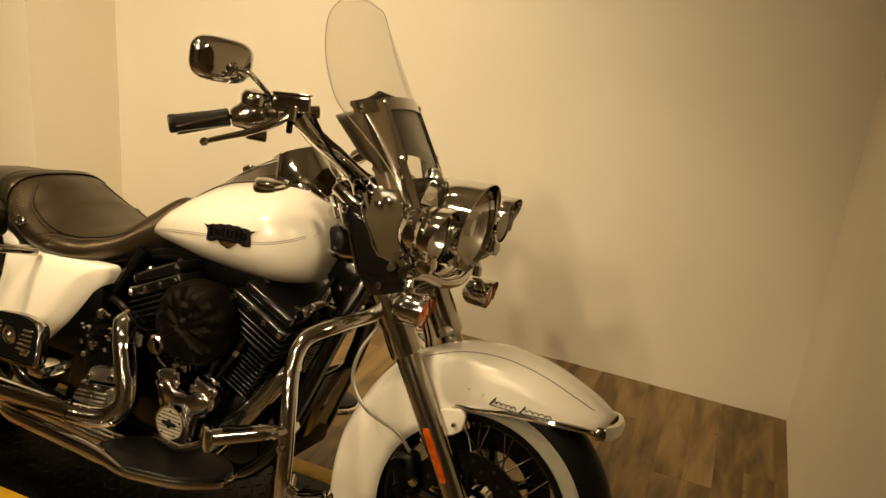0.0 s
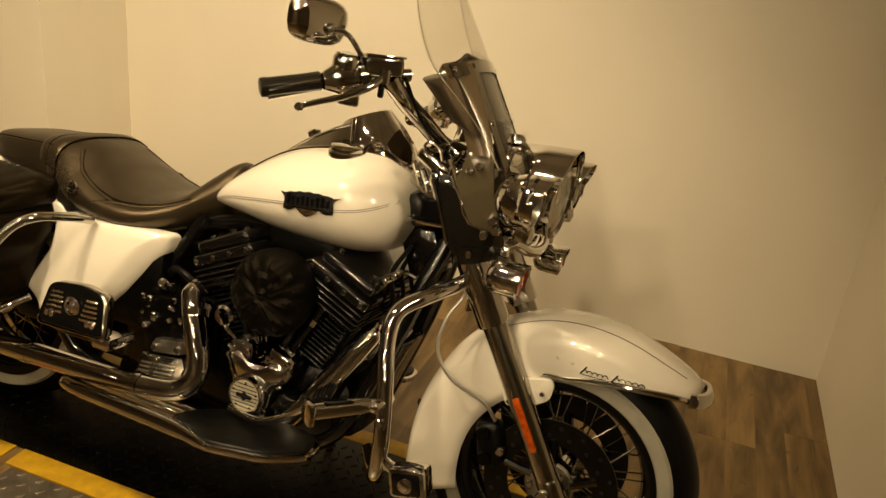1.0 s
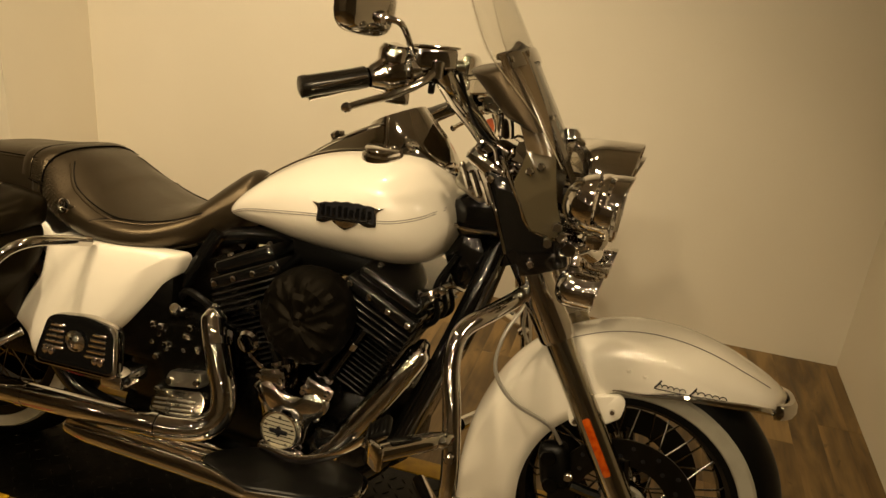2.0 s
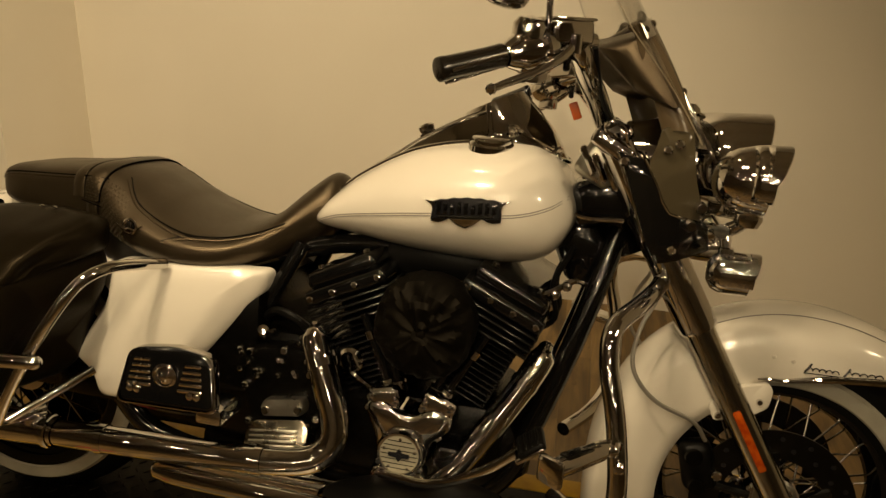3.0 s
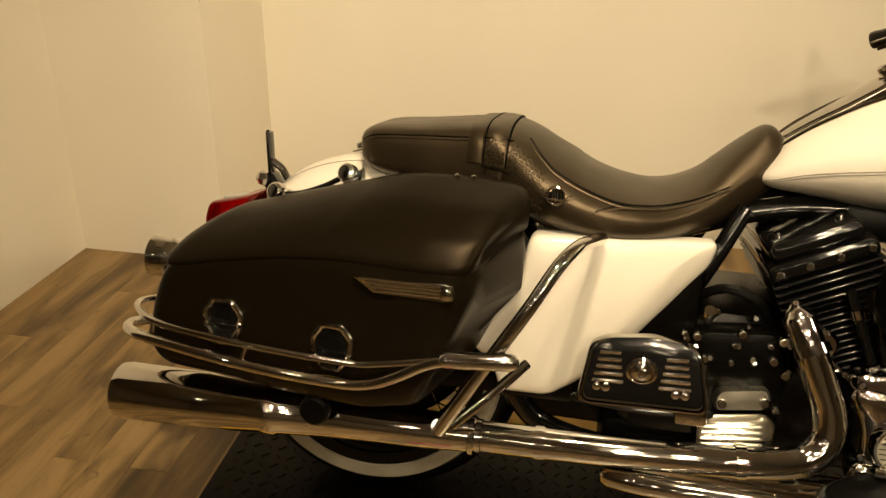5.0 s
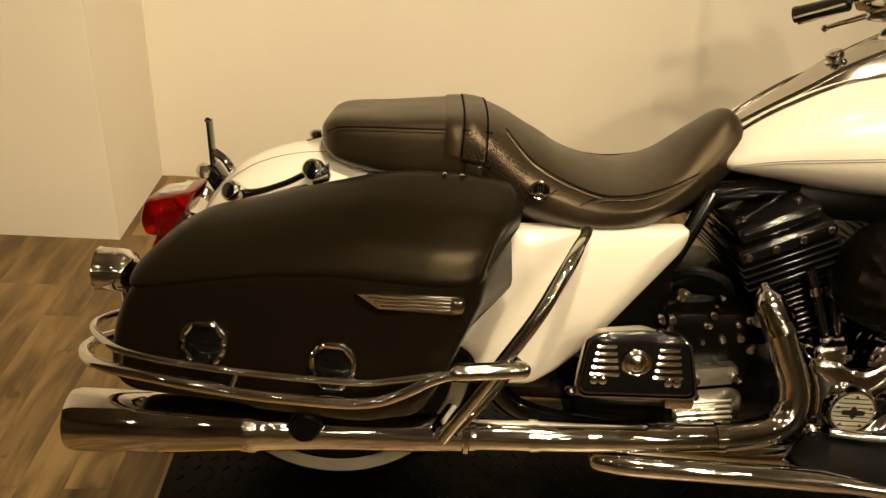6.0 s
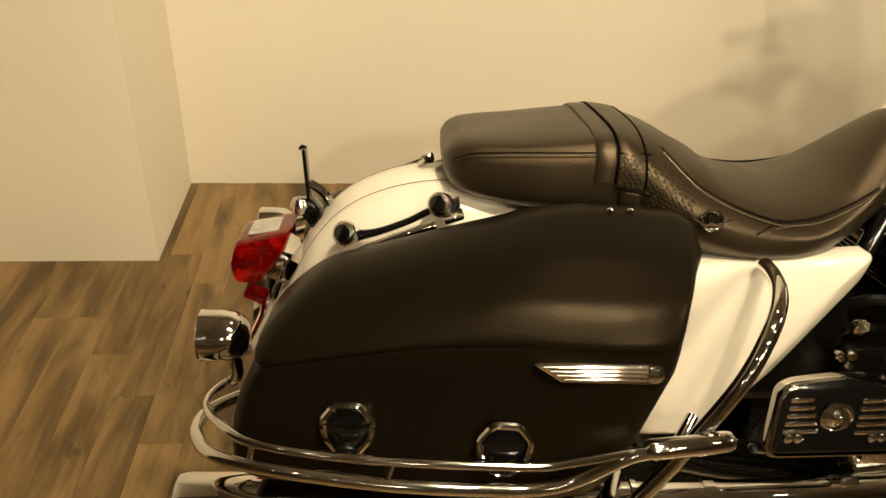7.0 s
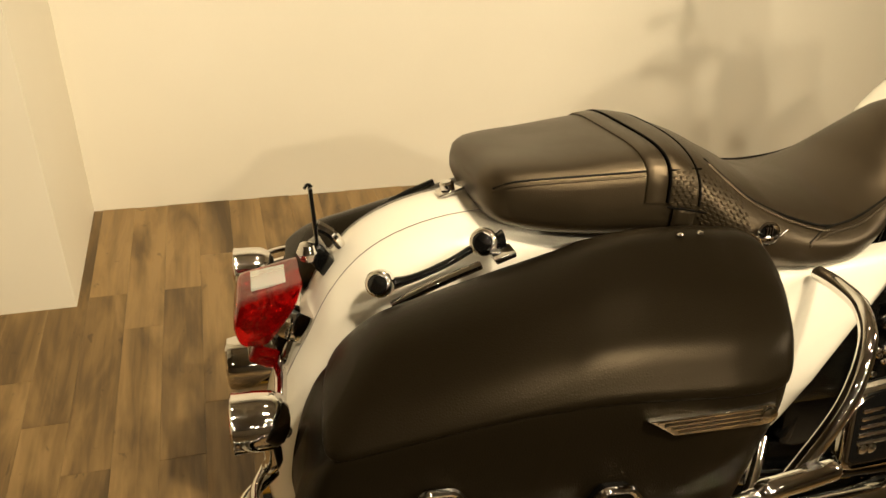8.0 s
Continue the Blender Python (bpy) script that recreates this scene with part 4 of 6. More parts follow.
def bag_rail(s):
    y = s * 0.442
    lower = [(-0.585, s * 0.434, 0.497), (-0.655, y, 0.493), (-0.695, y, 0.482), (-0.745, y, 0.453), (-0.785, y, 0.437), (-0.84, y, 0.432), (-0.98, y, 0.439), (-1.12, s * 0.432, 0.452), (-1.205, s * 0.405, 0.452), (-1.245, s * 0.355, 0.443), (-1.262, s * 0.290, 0.425), (-1.255, s * 0.22, 0.405), (-1.22, s * 0.15, 0.385)]
    upper = [(-0.645, y, 0.496), (-0.69, y, 0.489), (-0.76, y, 0.474), (-0.825, y, 0.467), (-1.016, s * 0.438, 0.474), (-1.15, s * 0.42, 0.482), (-1.205, s * 0.385, 0.487), (-1.235, s * 0.335, 0.480), (-1.240, s * 0.28, 0.468), (-1.225, s * 0.21, 0.452)]
    rail = part("bag_rail", tube(lower, 0.0095, 12, 5), CHROME, bike, "double chrome saddlebag rail")
    part("upper_rail", tube(upper, 0.006, 10, 5), CHROME, rail)
    part("rail_socket", tube([(-0.570, s * 0.432, 0.499), (-0.61, s * 0.437, 0.497), (-0.665, y, 0.494)], 0.0135, 14, 3, round_ends=True), CHROME, rail, "chrome rail end socket")
    for a, b in (((-1.165, s * 0.418, 0.451), (-1.160, s * 0.415, 0.484)), ((-0.995, y, 0.440), (-0.985, s * 0.439, 0.474))):
        part("rail_post", tube([a, b], 0.0042, 8, 1), CHROME, rail)


def bag_guard(s):
    path = [(-0.455, s * 0.215, 0.648), (-0.470, s * 0.275, 0.657), (-0.492, s * 0.340, 0.660), (-0.517, s * 0.386, 0.638), (-0.552, s * 0.412, 0.578), (-0.596, s * 0.416, 0.503), (-0.640, s * 0.412, 0.425), (-0.678, s * 0.400, 0.352)]
    g = part("bag_guard", tube(path, 0.0110, 14, 6), CHROME, bike, "chrome saddlebag guard tube")
    part("guard_brace", tube([(-0.660, s * 0.392, 0.360), (-0.600, s * 0.34, 0.405), (-0.555, s * 0.29, 0.44)], 0.009, 10, 3), CHROME, g)
    part("guard_foot", tube([(-0.678, s * 0.402, 0.362), (-0.682, s * 0.36, 0.345), (-0.66, s * 0.30, 0.345)], 0.012, 10, 3), CHROME, g)


for s in (-1, 1):
    bag_rail(s)
    bag_guard(s)
    # docking studs on the fender
    dz = 0.0 if s < 0 else -0.055
    bar = part("docking_bar", tube([(-0.896, s * 0.132, 0.700 + dz), (-0.930, s * 0.134, 0.697 + dz), (-0.970, s * 0.134, 0.676 + dz), (-1.02, s * 0.132, 0.656 + dz), (-1.068, s * 0.128, 0.646 + dz)], lambda q: 0.0055 + 0.011 * (2 * q - 1) ** 4, 10, 5), BLACK, bike, "black docking bracket with chrome studs")
    for x, y, z in ((-0.922, 0.146, 0.703), (-1.062, 0.146, 0.655)):
        face = (-0.42, 0.78 * s, 0.30)
        stud = part("stud", lathe([(-0.024, 0.012), (-0.008, 0.012), (-0.008, 0.0165), (-0.004, 0.0190), (0.010, 0.0190), (0.014, 0.0165), (0.015, 0.0135)], (x, s * (y - 0.010), z + dz), face, 26), CHROME, bar, "chrome docking stud")
        part("stud_face", lathe([(0.0148, 0.0125), (0.0158, 0.010), (0.0164, 0.0004)], (x, s * (y - 0.010), z + dz), face, 22), BLACK, stud)
    part("lower_bar", tube([(-0.93, s * 0.150, 0.676 + dz), (-0.99, s * 0.152, 0.655 + dz), (-1.05, s * 0.150, 0.628 + dz)], 0.0065, 10, 4), CHROME, bar, "chrome support tube")
    part("stud_base", box(-0.905, s * 0.165, 0.696 + dz, 0.030, 0.03, 0.010, 0.003, rot(0, -20, 0)), CHROME, bar)

# tail lamp, turn lamps, plate mount
lamp = part("tail_lamp", box(-1.205, 0, 0.525, 0.05, 0.10, 0.05, 0.010, rot(0, 20, 0)), CHROME, bike, "chrome tail lamp with a red lens")
wedge = rounded([(-1.157, 0.624), (-1.250, 0.602), (-1.260, 0.565), (-1.252, 0.533), (-1.214, 0.531), (-1.172, 0.585)], 0.010, 3)
lens = []
for y, g in ((-0.058, 0.80), (-0.056, 0.92), (-0.050, 0.985), (-0.040, 1.0), (0.040, 1.0), (0.050, 0.985), (0.056, 0.92), (0.058, 0.80)):
    lens.append([(-1.220 + (u + 1.220) * g, y, 0.565 + (v - 0.565) * g) for u, v in wedge])
red_lens = part("red_lens", rings(lens), RED, lamp, "translucent red tail lamp lens")
for o, w in (((-1.232, 0.566), 0.012), ((-1.210, 0.572), 0.014), ((-1.226, 0.542), 0.011), ((-1.206, 0.552), 0.009)):
    part("lens_facet", lathe([(-0.020, w), (0.0, 0.7 * w), (0.004, 0.0005)], (o[0], -0.046, o[1]), (0.3, -1, 0.35), 5), REFLECT, red_lens, "small silver reflector facet", 5)
part("lower_lens", box(-1.219, -0.004, 0.513, 0.040, 0.096, 0.034, 0.006, rot(0, 24, 0), 3), RED, lamp, "small lower red lens")
part("lower_bezel", tube([(-1.178, -0.052, 0.536), (-1.186, -0.054, 0.516), (-1.192, -0.048, 0.498), (-1.196, 0, 0.494), (-1.192, 0.048, 0.498)], 0.006, 8, 4), CHROME, lamp)
part("lens_window", box(-1.206, 0.002, 0.6135, 0.050, 0.062, 0.004, 0.001, rot(0, -9, 0)), LENS, lamp, "clear top window")
part("lamp_shroud", box(-1.172, -0.002, 0.556, 0.044, 0.104, 0.050, 0.008, rot(0, 32, 0)), CHROME, lamp, "bright lamp shroud")
bowl = part("reflector_bowl", box(-1.205, 0, 0.566, 0.030, 0.080, 0.050, 0.006, rot(0, 30, 0)), REFLECT, lamp, "faceted silver reflector")
for k in range(4):
    part("bulb_holder", lathe([(0, 0.010), (0.012, 0.007), (0.018, 0.0005)], (-1.222, -0.030 + 0.02 * k, 0.566), (-1, 0, 0.3), 6), REFLECT, bowl, "", 5)


def bullet_lamp(x, y, z, ahead, r, name, lens_mat, label):
    d = (ahead, 0, 0)
    t = part(name, lathe([(-0.030, 0.0005), (-0.028, r * 0.45), (-0.020, r * 0.80), (-0.008, r * 0.97), (0.010, r), (0.034, r), (0.038, r * 1.03), (0.040, r * 0.94)], (x, y, z), d, 28), CHROME, bike, label)
    part("lens", lathe([(0.034, r * 0.95), (0.040, r * 0.8), (0.043, r * 0.4), (0.044, 0.0005)], (x, y, z), d, 24), lens_mat, t, "round lens")
    return t


for s in (-1, 1):
    rt = bullet_lamp(-1.222, s * 0.240, 0.536 if s < 0 else 0.524, -1, 0.037, "rear_turn_lamp", AMBER, "chrome bullet turn lamp with its arm")
    part("arm", tube([(-1.20, s * 0.235, 0.512), (-1.205, s * 0.17, 0.492), (-1.20, s * 0.10, 0.495), (-1.20, s * 0.04, 0.505)], 0.009, 10, 4), CHROME, rt)
    part("clamp", tube([(-1.218, s * 0.24, 0.508), (-1.215, s * 0.24, 0.478), (-1.222, s * 0.235, 0.462)], 0.011, 10, 2, round_ends=True), CHROME, rt)
mount = part("plate_mount", box(-1.136, 0.0, 0.702, 0.006, 0.030, 0.096, 0.002, rot(0, -4, 0)), BLACK, bike, "upright black mounting plate on the fender")
part("hook", tube([(-1.136, 0, 0.748), (-1.142, 0, 0.752), (-1.147, 0, 0.746)], 0.0025, 6, 3), BLACK, mount)
part("strut", tube([(-1.132, 0.0, 0.690), (-1.112, 0.0, 0.676), (-1.098, 0.0, 0.655)], 0.008, 8, 3), CHROME, mount)
part("ball", lathe([(-0.016, 0.0005), (-0.012, 0.011), (0, 0.016), (0.012, 0.011), (0.016, 0.0005)], (-1.148, -0.012, 0.655), (0, 0, 1), 18), CHROME, mount, "chrome ball joint")
part("base_block", box(-1.128, 0.004, 0.640, 0.03, 0.045, 0.05, 0.006, rot(0, -35, 0)), BLACK, mount)
part("fender_rail", tube([(-0.93, 0.132, 0.700), (-1.00, 0.13, 0.672), (-1.07, 0.125, 0.625)], 0.006, 8, 3), BLACK, mount)

# ---- exhaust ----
def muffler(s):
    y = s * 0.312
    prof = [(0.022, 0.043), (0.026, 0.050), (0.04, 0.053), (0.20, 0.0505), (0.31, 0.044), (0.315, 0.046), (0.335, 0.046), (0.34, 0.042), (0.44, 0.036), (0.60, 0.033), (0.70, 0.0285)]
    m = part("muffler", lathe(prof, (-1.318, y, 0.292), (1, 0, 0.022), 36), CHROME, bike, "long chrome muffler")
    part("outlet", lathe([(0.022, 0.043), (0.04, 0.041), (0.08, 0.040), (0.08, 0.0005)], (-1.318, y, 0.292), (1, 0, 0.022), 28), INK, m, "dark outlet bore")
    part("muffler_clamp", lathe([(0, 0.036), (0.002, 0.040), (0.022, 0.040), (0.024, 0.036)], (-0.985, y, 0.299), (1, 0, 0.022), 28), STEEL, m)
    part("muffler_clamp", lathe([(0, 0.031), (0.002, 0.0335), (0.010, 0.0335), (0.012, 0.031)], (-0.640, y, 0.306), (1, 0, 0.022), 28), CHROME, m)
    return m


muff = muffler(-1)
part("hanger_disc", lathe([(-0.012, 0.0005), (-0.012, 0.022), (-0.008, 0.026), (0.008, 0.026), (0.012, 0.022), (0.012, 0.0005)], (-0.897, -0.366, 0.340), (0, 1, 0), 24), RUBBER, muff, "round black rubber hanger")
muffler(1)
rear_pipe = part("rear_header_pipe", tube([(-0.137, -0.215, 0.572), (-0.131, -0.228, 0.552), (-0.114, -0.243, 0.515), (-0.092, -0.254, 0.462), (-0.072, -0.262, 0.413), (-0.070, -0.270, 0.370), (-0.096, -0.282, 0.338), (-0.15, -0.292, 0.325), (-0.25, -0.302, 0.320), (-0.45, -0.312, 0.314), (-0.64, -0.312, 0.306)], lambda q: 0.0265 - 0.018 * max(0, 1 - q * 10), 18, 7, round_ends=True), CHROME, bike, "chrome rear header pipe with heat shield")
for x, z in ((-0.108, 0.508), (-0.20, 0.3225), (-0.52, 0.311)):
    part("shield_clamp", lathe([(-0.008, 0.0272), (-0.008, 0.0288), (0.008, 0.0288), (0.008, 0.0272)], (x, -0.245 if x > -0.15 else -0.298 if x > -0.3 else -0.312, z), (0.42, -0.4, -0.82) if x > -0.15 else (1, 0.03, 0.05), 24), CHROME, rear_pipe)
front_pipe = part("front_header_pipe", tube([(0.292, -0.118, 0.560), (0.286, -0.128, 0.540), (0.272, -0.140, 0.512), (0.246, -0.152, 0.466), (0.205, -0.170, 0.400), (0.160, -0.188, 0.332), (0.112, -0.205, 0.278), (0.03, -0.225, 0.252), (-0.15, -0.25, 0.262), (-0.34, -0.27, 0.285)], lambda q: 0.0265 - 0.010 * max(0, 1 - q * 12), 20, 7, round_ends=True), CHROME, bike, "chrome front header pipe with heat shield")
for x, y, z in ((0.262, -0.1445, 0.495), (0.182, -0.1795, 0.366)):
    part("shield_clamp", lathe([(-0.007, 0.0268), (-0.007, 0.0285), (0.007, 0.0285), (0.007, 0.0268)], (x, y, z), (0.5, 0.22, 0.83), 24), CHROME, front_pipe)

# ---- engine ----
engine = part("engine", box(0.03, 0, 0.34, 0.42, 0.30, 0.20, 0.05), WRINKLE, bike, "black v-twin engine with chrome covers")
part("crankcase_front", box(0.19, 0, 0.32, 0.18, 0.26, 0.16, 0.05, rot(0, -20, 0)), WRINKLE, engine)
gearbox = part("gearbox", box(-0.25, 0, 0.40, 0.30, 0.30, 0.26, 0.04), WRINKLE, engine, "wrinkle black gearbox")
part("oil_pan", box(-0.22, 0, 0.24, 0.40, 0.26, 0.10, 0.03), WRINKLE, engine)


def cylinder(foot, head, name):
    """A finned cylinder from its foot to the rocker box."""
    a, b = Vector((foot[0], 0, foot[1])), Vector((head[0], 0, head[1]))
    d = (b - a).normalized()
    tilt = math.degrees(math.atan2(d.x, d.z))
    turn = rot(0, tilt, 0)
    mid = (a + b) / 2
    cyl = part(name, box(mid.x, 0, mid.z, 0.10, 0.24, (b - a).length, 0.02, turn), WRINKLE, engine, "black cylinder with machined fin edges")
    length = (b - a).length
    n = 11
    for k in range(n):
        p = a + d * (0.02 + 0.0118 * k)
        part("fin", box(p.x, 0, p.z, 0.142, 0.336, 0.0042, 0.0018, turn, 1), FINEDGE, cyl)
    for k in range(4):
        p = a + d * (0.02 + 0.0118 * n + 0.004 + 0.0135 * k)
        part("head_fin", box(p.x, 0, p.z, 0.176, 0.372, 0.0055, 0.002, turn, 1), FINEDGE, cyl)
    p = a + d * (0.02 + 0.0118 * n + 0.066)
    rocker = part("rocker_box", box(p.x, 0, p.z, 0.172, 0.370, 0.030, 0.009, turn, 3), BLACK, cyl, "gloss black rocker box")
    q = p + d * 0.030
    part("rocker_cover", box(q.x, 0, q.z, 0.150, 0.345, 0.034, 0.013, turn, 3), BLACK, rocker)
    across = Vector((d.z, 0, -d.x))
    for u in (-0.072, -0.024, 0.024, 0.072):
        e = p + across * u
        part("cover_bolt", lathe([(0, 0.007), (0.004, 0.007), (0.006, 0.005), (0.006, 0.0005)], (e.x, -0.185, e.z), (0, -1, 0), 10), CHROME, rocker)
    for u in (-0.05, 0.05):
        e = q + across * u + d * 0.017
        part("cover_bolt", lathe([(-0.002, 0.007), (0.006, 0.007), (0.008, 0.0005)], (e.x, -0.13, e.z), d, 10), CHROME, rocker)
    return cyl


# Added filler block: keeps the bright wall out of the gap under the tank.
part("under_tank_filler", box(0.055, 0, 0.690, 0.22, 0.16, 0.07, 0.02), RUBBER, engine, "black filler block added to darken the gap under the tank")
cylinder((-0.004, 0.446), (-0.116, 0.682), "rear_cylinder")
cylinder((0.118, 0.452), (0.226, 0.690), "front_cylinder")
for (x0, z0), (x1, z1) in (((0.006, 0.470), (-0.052, 0.600)), ((0.026, 0.470), (-0.014, 0.600)), ((0.100, 0.470), (0.148, 0.590)), ((0.122, 0.468), (0.186, 0.590))):
    t = part("pushrod_tube", tube([(x0, -0.188, z0), (x1, -0.188, z1)], 0.0085, 12, 1), BLACK, engine, "slim black pushrod tube")
    for x, z, w in ((x0, z0, 0.014), ((x0 * 3 + x1 * 7) / 10, (z0 * 3 + z1 * 7) / 10, 0.0115)):
        part("collar", lathe([(-0.008, 0.009), (-0.008, w), (0.008, w), (0.008, 0.009)], (x, -0.188, z), (x1 - x0, 0, z1 - z0), 14), CHROME, t)
for x, w in ((0.008, 0.062), (0.112, 0.066)):
    blk = part("lifter_block", box(x, -0.185, 0.448, w, 0.075, 0.046, 0.012, rot(0, -14 if x < 0.05 else 20, 0), 3), CHROME, engine, "chrome lifter block")
    for u in (-0.024, 0.024):
        part("cover_bolt", lathe([(0, 0.007), (0.006, 0.007), (0.008, 0.0005)], (x + u, -0.222, 0.452), (0, -1, 0), 10), CHROME, blk)

# cam cover with the round timer plate
cam_outline = rounded([(-0.035, 0.440), (0.010, 0.452), (0.040, 0.430), (0.078, 0.428), (0.108, 0.452), (0.142, 0.440), (0.142, 0.404), (0.105, 0.376), (0.098, 0.318), (0.050, 0.300), (0.002, 0.312), (-0.004, 0.372)], 0.022, 4)
cam_cover = part("cam_cover", pillow(cam_outline, lambda u, v, h: (u, -0.185 - h, v), [(1, -0.03), (1, 0.024), (0.97, 0.034), (0.88, 0.042), (0.6, 0.046), (0.1, 0.046)]), CHROME, engine, "chrome cam cover", 50)
c = (0.053, -0.232, 0.357)
timer = part("timer_plate", lathe([(-0.01, 0.046), (0.010, 0.046), (0.018, 0.042), (0.018, 0.0385), (0.015, 0.038), (0.015, 0.0005)], c, (0, -1, 0), 36), CHROME, cam_cover, "round ribbed chrome timer cover")
face = part("timer_face", lathe([(0.0152, 0.0375), (0.0175, 0.0365), (0.0178, 0.0005)], c, (0, -1, 0), 36), TIMER, timer, "ribbed satin disc")
for k in range(7):
    z = c[2] - 0.027 + 0.009 * k
    half = math.sqrt(0.0355**2 - (z - c[2]) ** 2)
    part("face_groove", box(c[0], c[1] - 0.0178, z, 2 * half, 0.0012, 0.0014), INK, timer, smooth=False)
part("face_emblem", pillow([(-0.020, 0.004), (-0.006, 0.005), (0, 0.013), (0.006, 0.005), (0.020, 0.004), (0.020, -0.004), (0.006, -0.005), (0, -0.013), (-0.006, -0.005), (-0.020, -0.004)], lambda u, v, h: (c[0] + u, c[1] - 0.018 - h, c[2] + v), [(1, 0), (1, 0.0025), (0.7, 0.003)]), INK, timer, "dark emblem bars")
for k in range(5):
    a = 2 * math.pi * k / 5 + 0.3
    part("screw", lathe([(0, 0.0036), (0.002, 0.003), (0.0024, 0.0003)], (c[0] + 0.031 * math.cos(a), c[1] - 0.0175, c[2] + 0.031 * math.sin(a)), (0, -1, 0), 8), CHROME, timer)
for x, z in ((-0.022, 0.428), (0.030, 0.442), (0.082, 0.440), (0.130, 0.428), (0.118, 0.388), (0.088, 0.318), (0.006, 0.322), (0.060, 0.308)):
    part("cover_bolt", lathe([(0, 0.0075), (0.006, 0.0075), (0.009, 0.005), (0.009, 0.0005)], (x, -0.213, z), (0, -1, 0), 10), CHROME, cam_cover)
part("sump_cover", box(0.045, -0.20, 0.290, 0.11, 0.06, 0.05, 0.018, None, 3), CHROME, engine, "chrome oil pump cover")
part("filter_block", box(0.135, -0.16, 0.335, 0.06, 0.10, 0.07, 0.02), BLACK, engine)

# air cleaner in a creased cloth cover
ac = bmesh.new()
loops = []
for d, r in ((0.0, 0.060), (0.006, 0.088), (0.020, 0.095), (0.035, 0.099), (0.05, 0.100), (0.066, 0.099), (0.08, 0.096), (0.092, 0.089), (0.101, 0.080), (0.107, 0.069), (0.110, 0.057), (0.112, 0.045), (0.112, 0.033), (0.112, 0.022), (0.112, 0.011), (0.112, 0.002)):
    loop = []
    for k in range(96):
        a = 2 * math.pi * k / 96
        q = Vector((r * math.cos(a), d, r * math.sin(a)))
        near = noise.voronoi(q * 34 + Vector((3.1, 0.4, 1.7)))[0]
        crease = 1 - min(1.0, 2.2 * (near[1] - near[0]))
        spoke = max(0.0, 1 - abs(math.sin(1.5 * (a - 1.57))) * r * 90) * (r < 0.06)
        fold = (0.0075 * crease + 0.010 * noise.noise(q * 17) + 0.0016 * spoke) * (1 if d > 0.02 else 0.2) + 0.002 * noise.noise(q * 70)
        rad = r + 0.6 * fold * min(1, r * 14)
        loop.append((0.077 + 0.92 * rad * math.cos(a), -0.165 - d - (fold if r < 0.095 else 0), 0.606 + 0.98 * rad * math.sin(a)))
    loops.append(loop)
air = part("air_cleaner", rings(loops, bm=ac), SOCK, engine, "round air cleaner in a creased black cloth cover", 28)
part("cover_button", lathe([(0, 0.013), (0.004, 0.011), (0.006, 0.0005)], (0.077, -0.278, 0.604), (0, -1, 0), 14), SOCK, air)

# gearbox side cover with ribbed oval, and bolt heads
trans = part("gearbox_cover", pillow(rounded([(-0.285, 0.500), (-0.130, 0.512), (-0.118, 0.420), (-0.135, 0.325), (-0.262, 0.315), (-0.292, 0.380)], 0.03), lambda u, v, h: (u, -0.150 - h, v), [(1, -0.02), (1, 0.030), (0.96, 0.040), (0.8, 0.044), (0.1, 0.044)]), WRINKLE, gearbox, "black gearbox end cover")
oval = part("ribbed_cover", pillow(rounded([(-0.252, 0.346), (-0.152, 0.360), (-0.134, 0.346), (-0.135, 0.312), (-0.150, 0.297), (-0.248, 0.280), (-0.264, 0.294), (-0.265, 0.326)], 0.014), lambda u, v, h: (u, -0.192 - h + 0.42 * (v - 0.317), v + 0.42 * h), [(1, 0), (1, 0.034), (0.95, 0.042), (0.86, 0.044), (0.1, 0.044)]), FORK, trans, "ribbed bright oval cover")
for k in range(4):
    z = 0.304 + 0.009 * k
    part("rib", tube([(-0.252, -0.2365 + 0.42 * (z - 0.317), z + 0.0125), (-0.158, -0.2365 + 0.42 * (z - 0.317), z + 0.0250)], 0.003, 6, 1, round_ends=True), SATIN, oval)
part("upper_cover", pillow(rounded([(-0.232, 0.404), (-0.154, 0.416), (-0.147, 0.398), (-0.154, 0.380), (-0.236, 0.368), (-0.241, 0.386)], 0.01), lambda u, v, h: (u, -0.192 - h + 0.14 * (v - 0.392), v + 0.14 * h), [(1, 0), (1, 0.022), (0.9, 0.030), (0.1, 0.031)]), SATIN, trans, "small chrome cover")
for x, z in ((-0.226, 0.383), (-0.160, 0.394)):
    part("cover_bolt", lathe([(0, 0.008), (0.006, 0.008), (0.009, 0.006), (0.009, 0.0005)], (x, -0.223, z + 0.004), (0, -1, 0.14), 10), CHROME, trans)
for x, z in ((-0.277, 0.490), (-0.205, 0.503), (-0.140, 0.498), (-0.128, 0.440), (-0.132, 0.372), (-0.284, 0.420), (-0.275, 0.345), (-0.262, 0.452), (-0.150, 0.462)):
    part("cover_bolt", lathe([(0, 0.0085), (0.008, 0.0085), (0.011, 0.006), (0.011, 0.0005)], (x, -0.190, z), (0, -1, 0), 10), CHROME, trans, "chrome bolt head")
part("dipstick", lathe([(0, 0.012), (0.012, 0.013), (0.02, 0.010), (0.021, 0.0005)], (-0.262, -0.165, 0.520), (0.1, -0.7, 0.7), 14), CHROME, trans)
part("hose", tube([(-0.16, -0.14, 0.52), (-0.19, -0.17, 0.56), (-0.24, -0.16, 0.57), (-0.28, -0.13, 0.54)], 0.009, 8, 5), RUBBER, trans)
part("sensor_block", box(-0.118, -0.200, 0.505, 0.030, 0.022, 0.030, 0.004, rot(0, 6, 0)), SATIN, engine, "small silver sensor block")
random.seed(9)
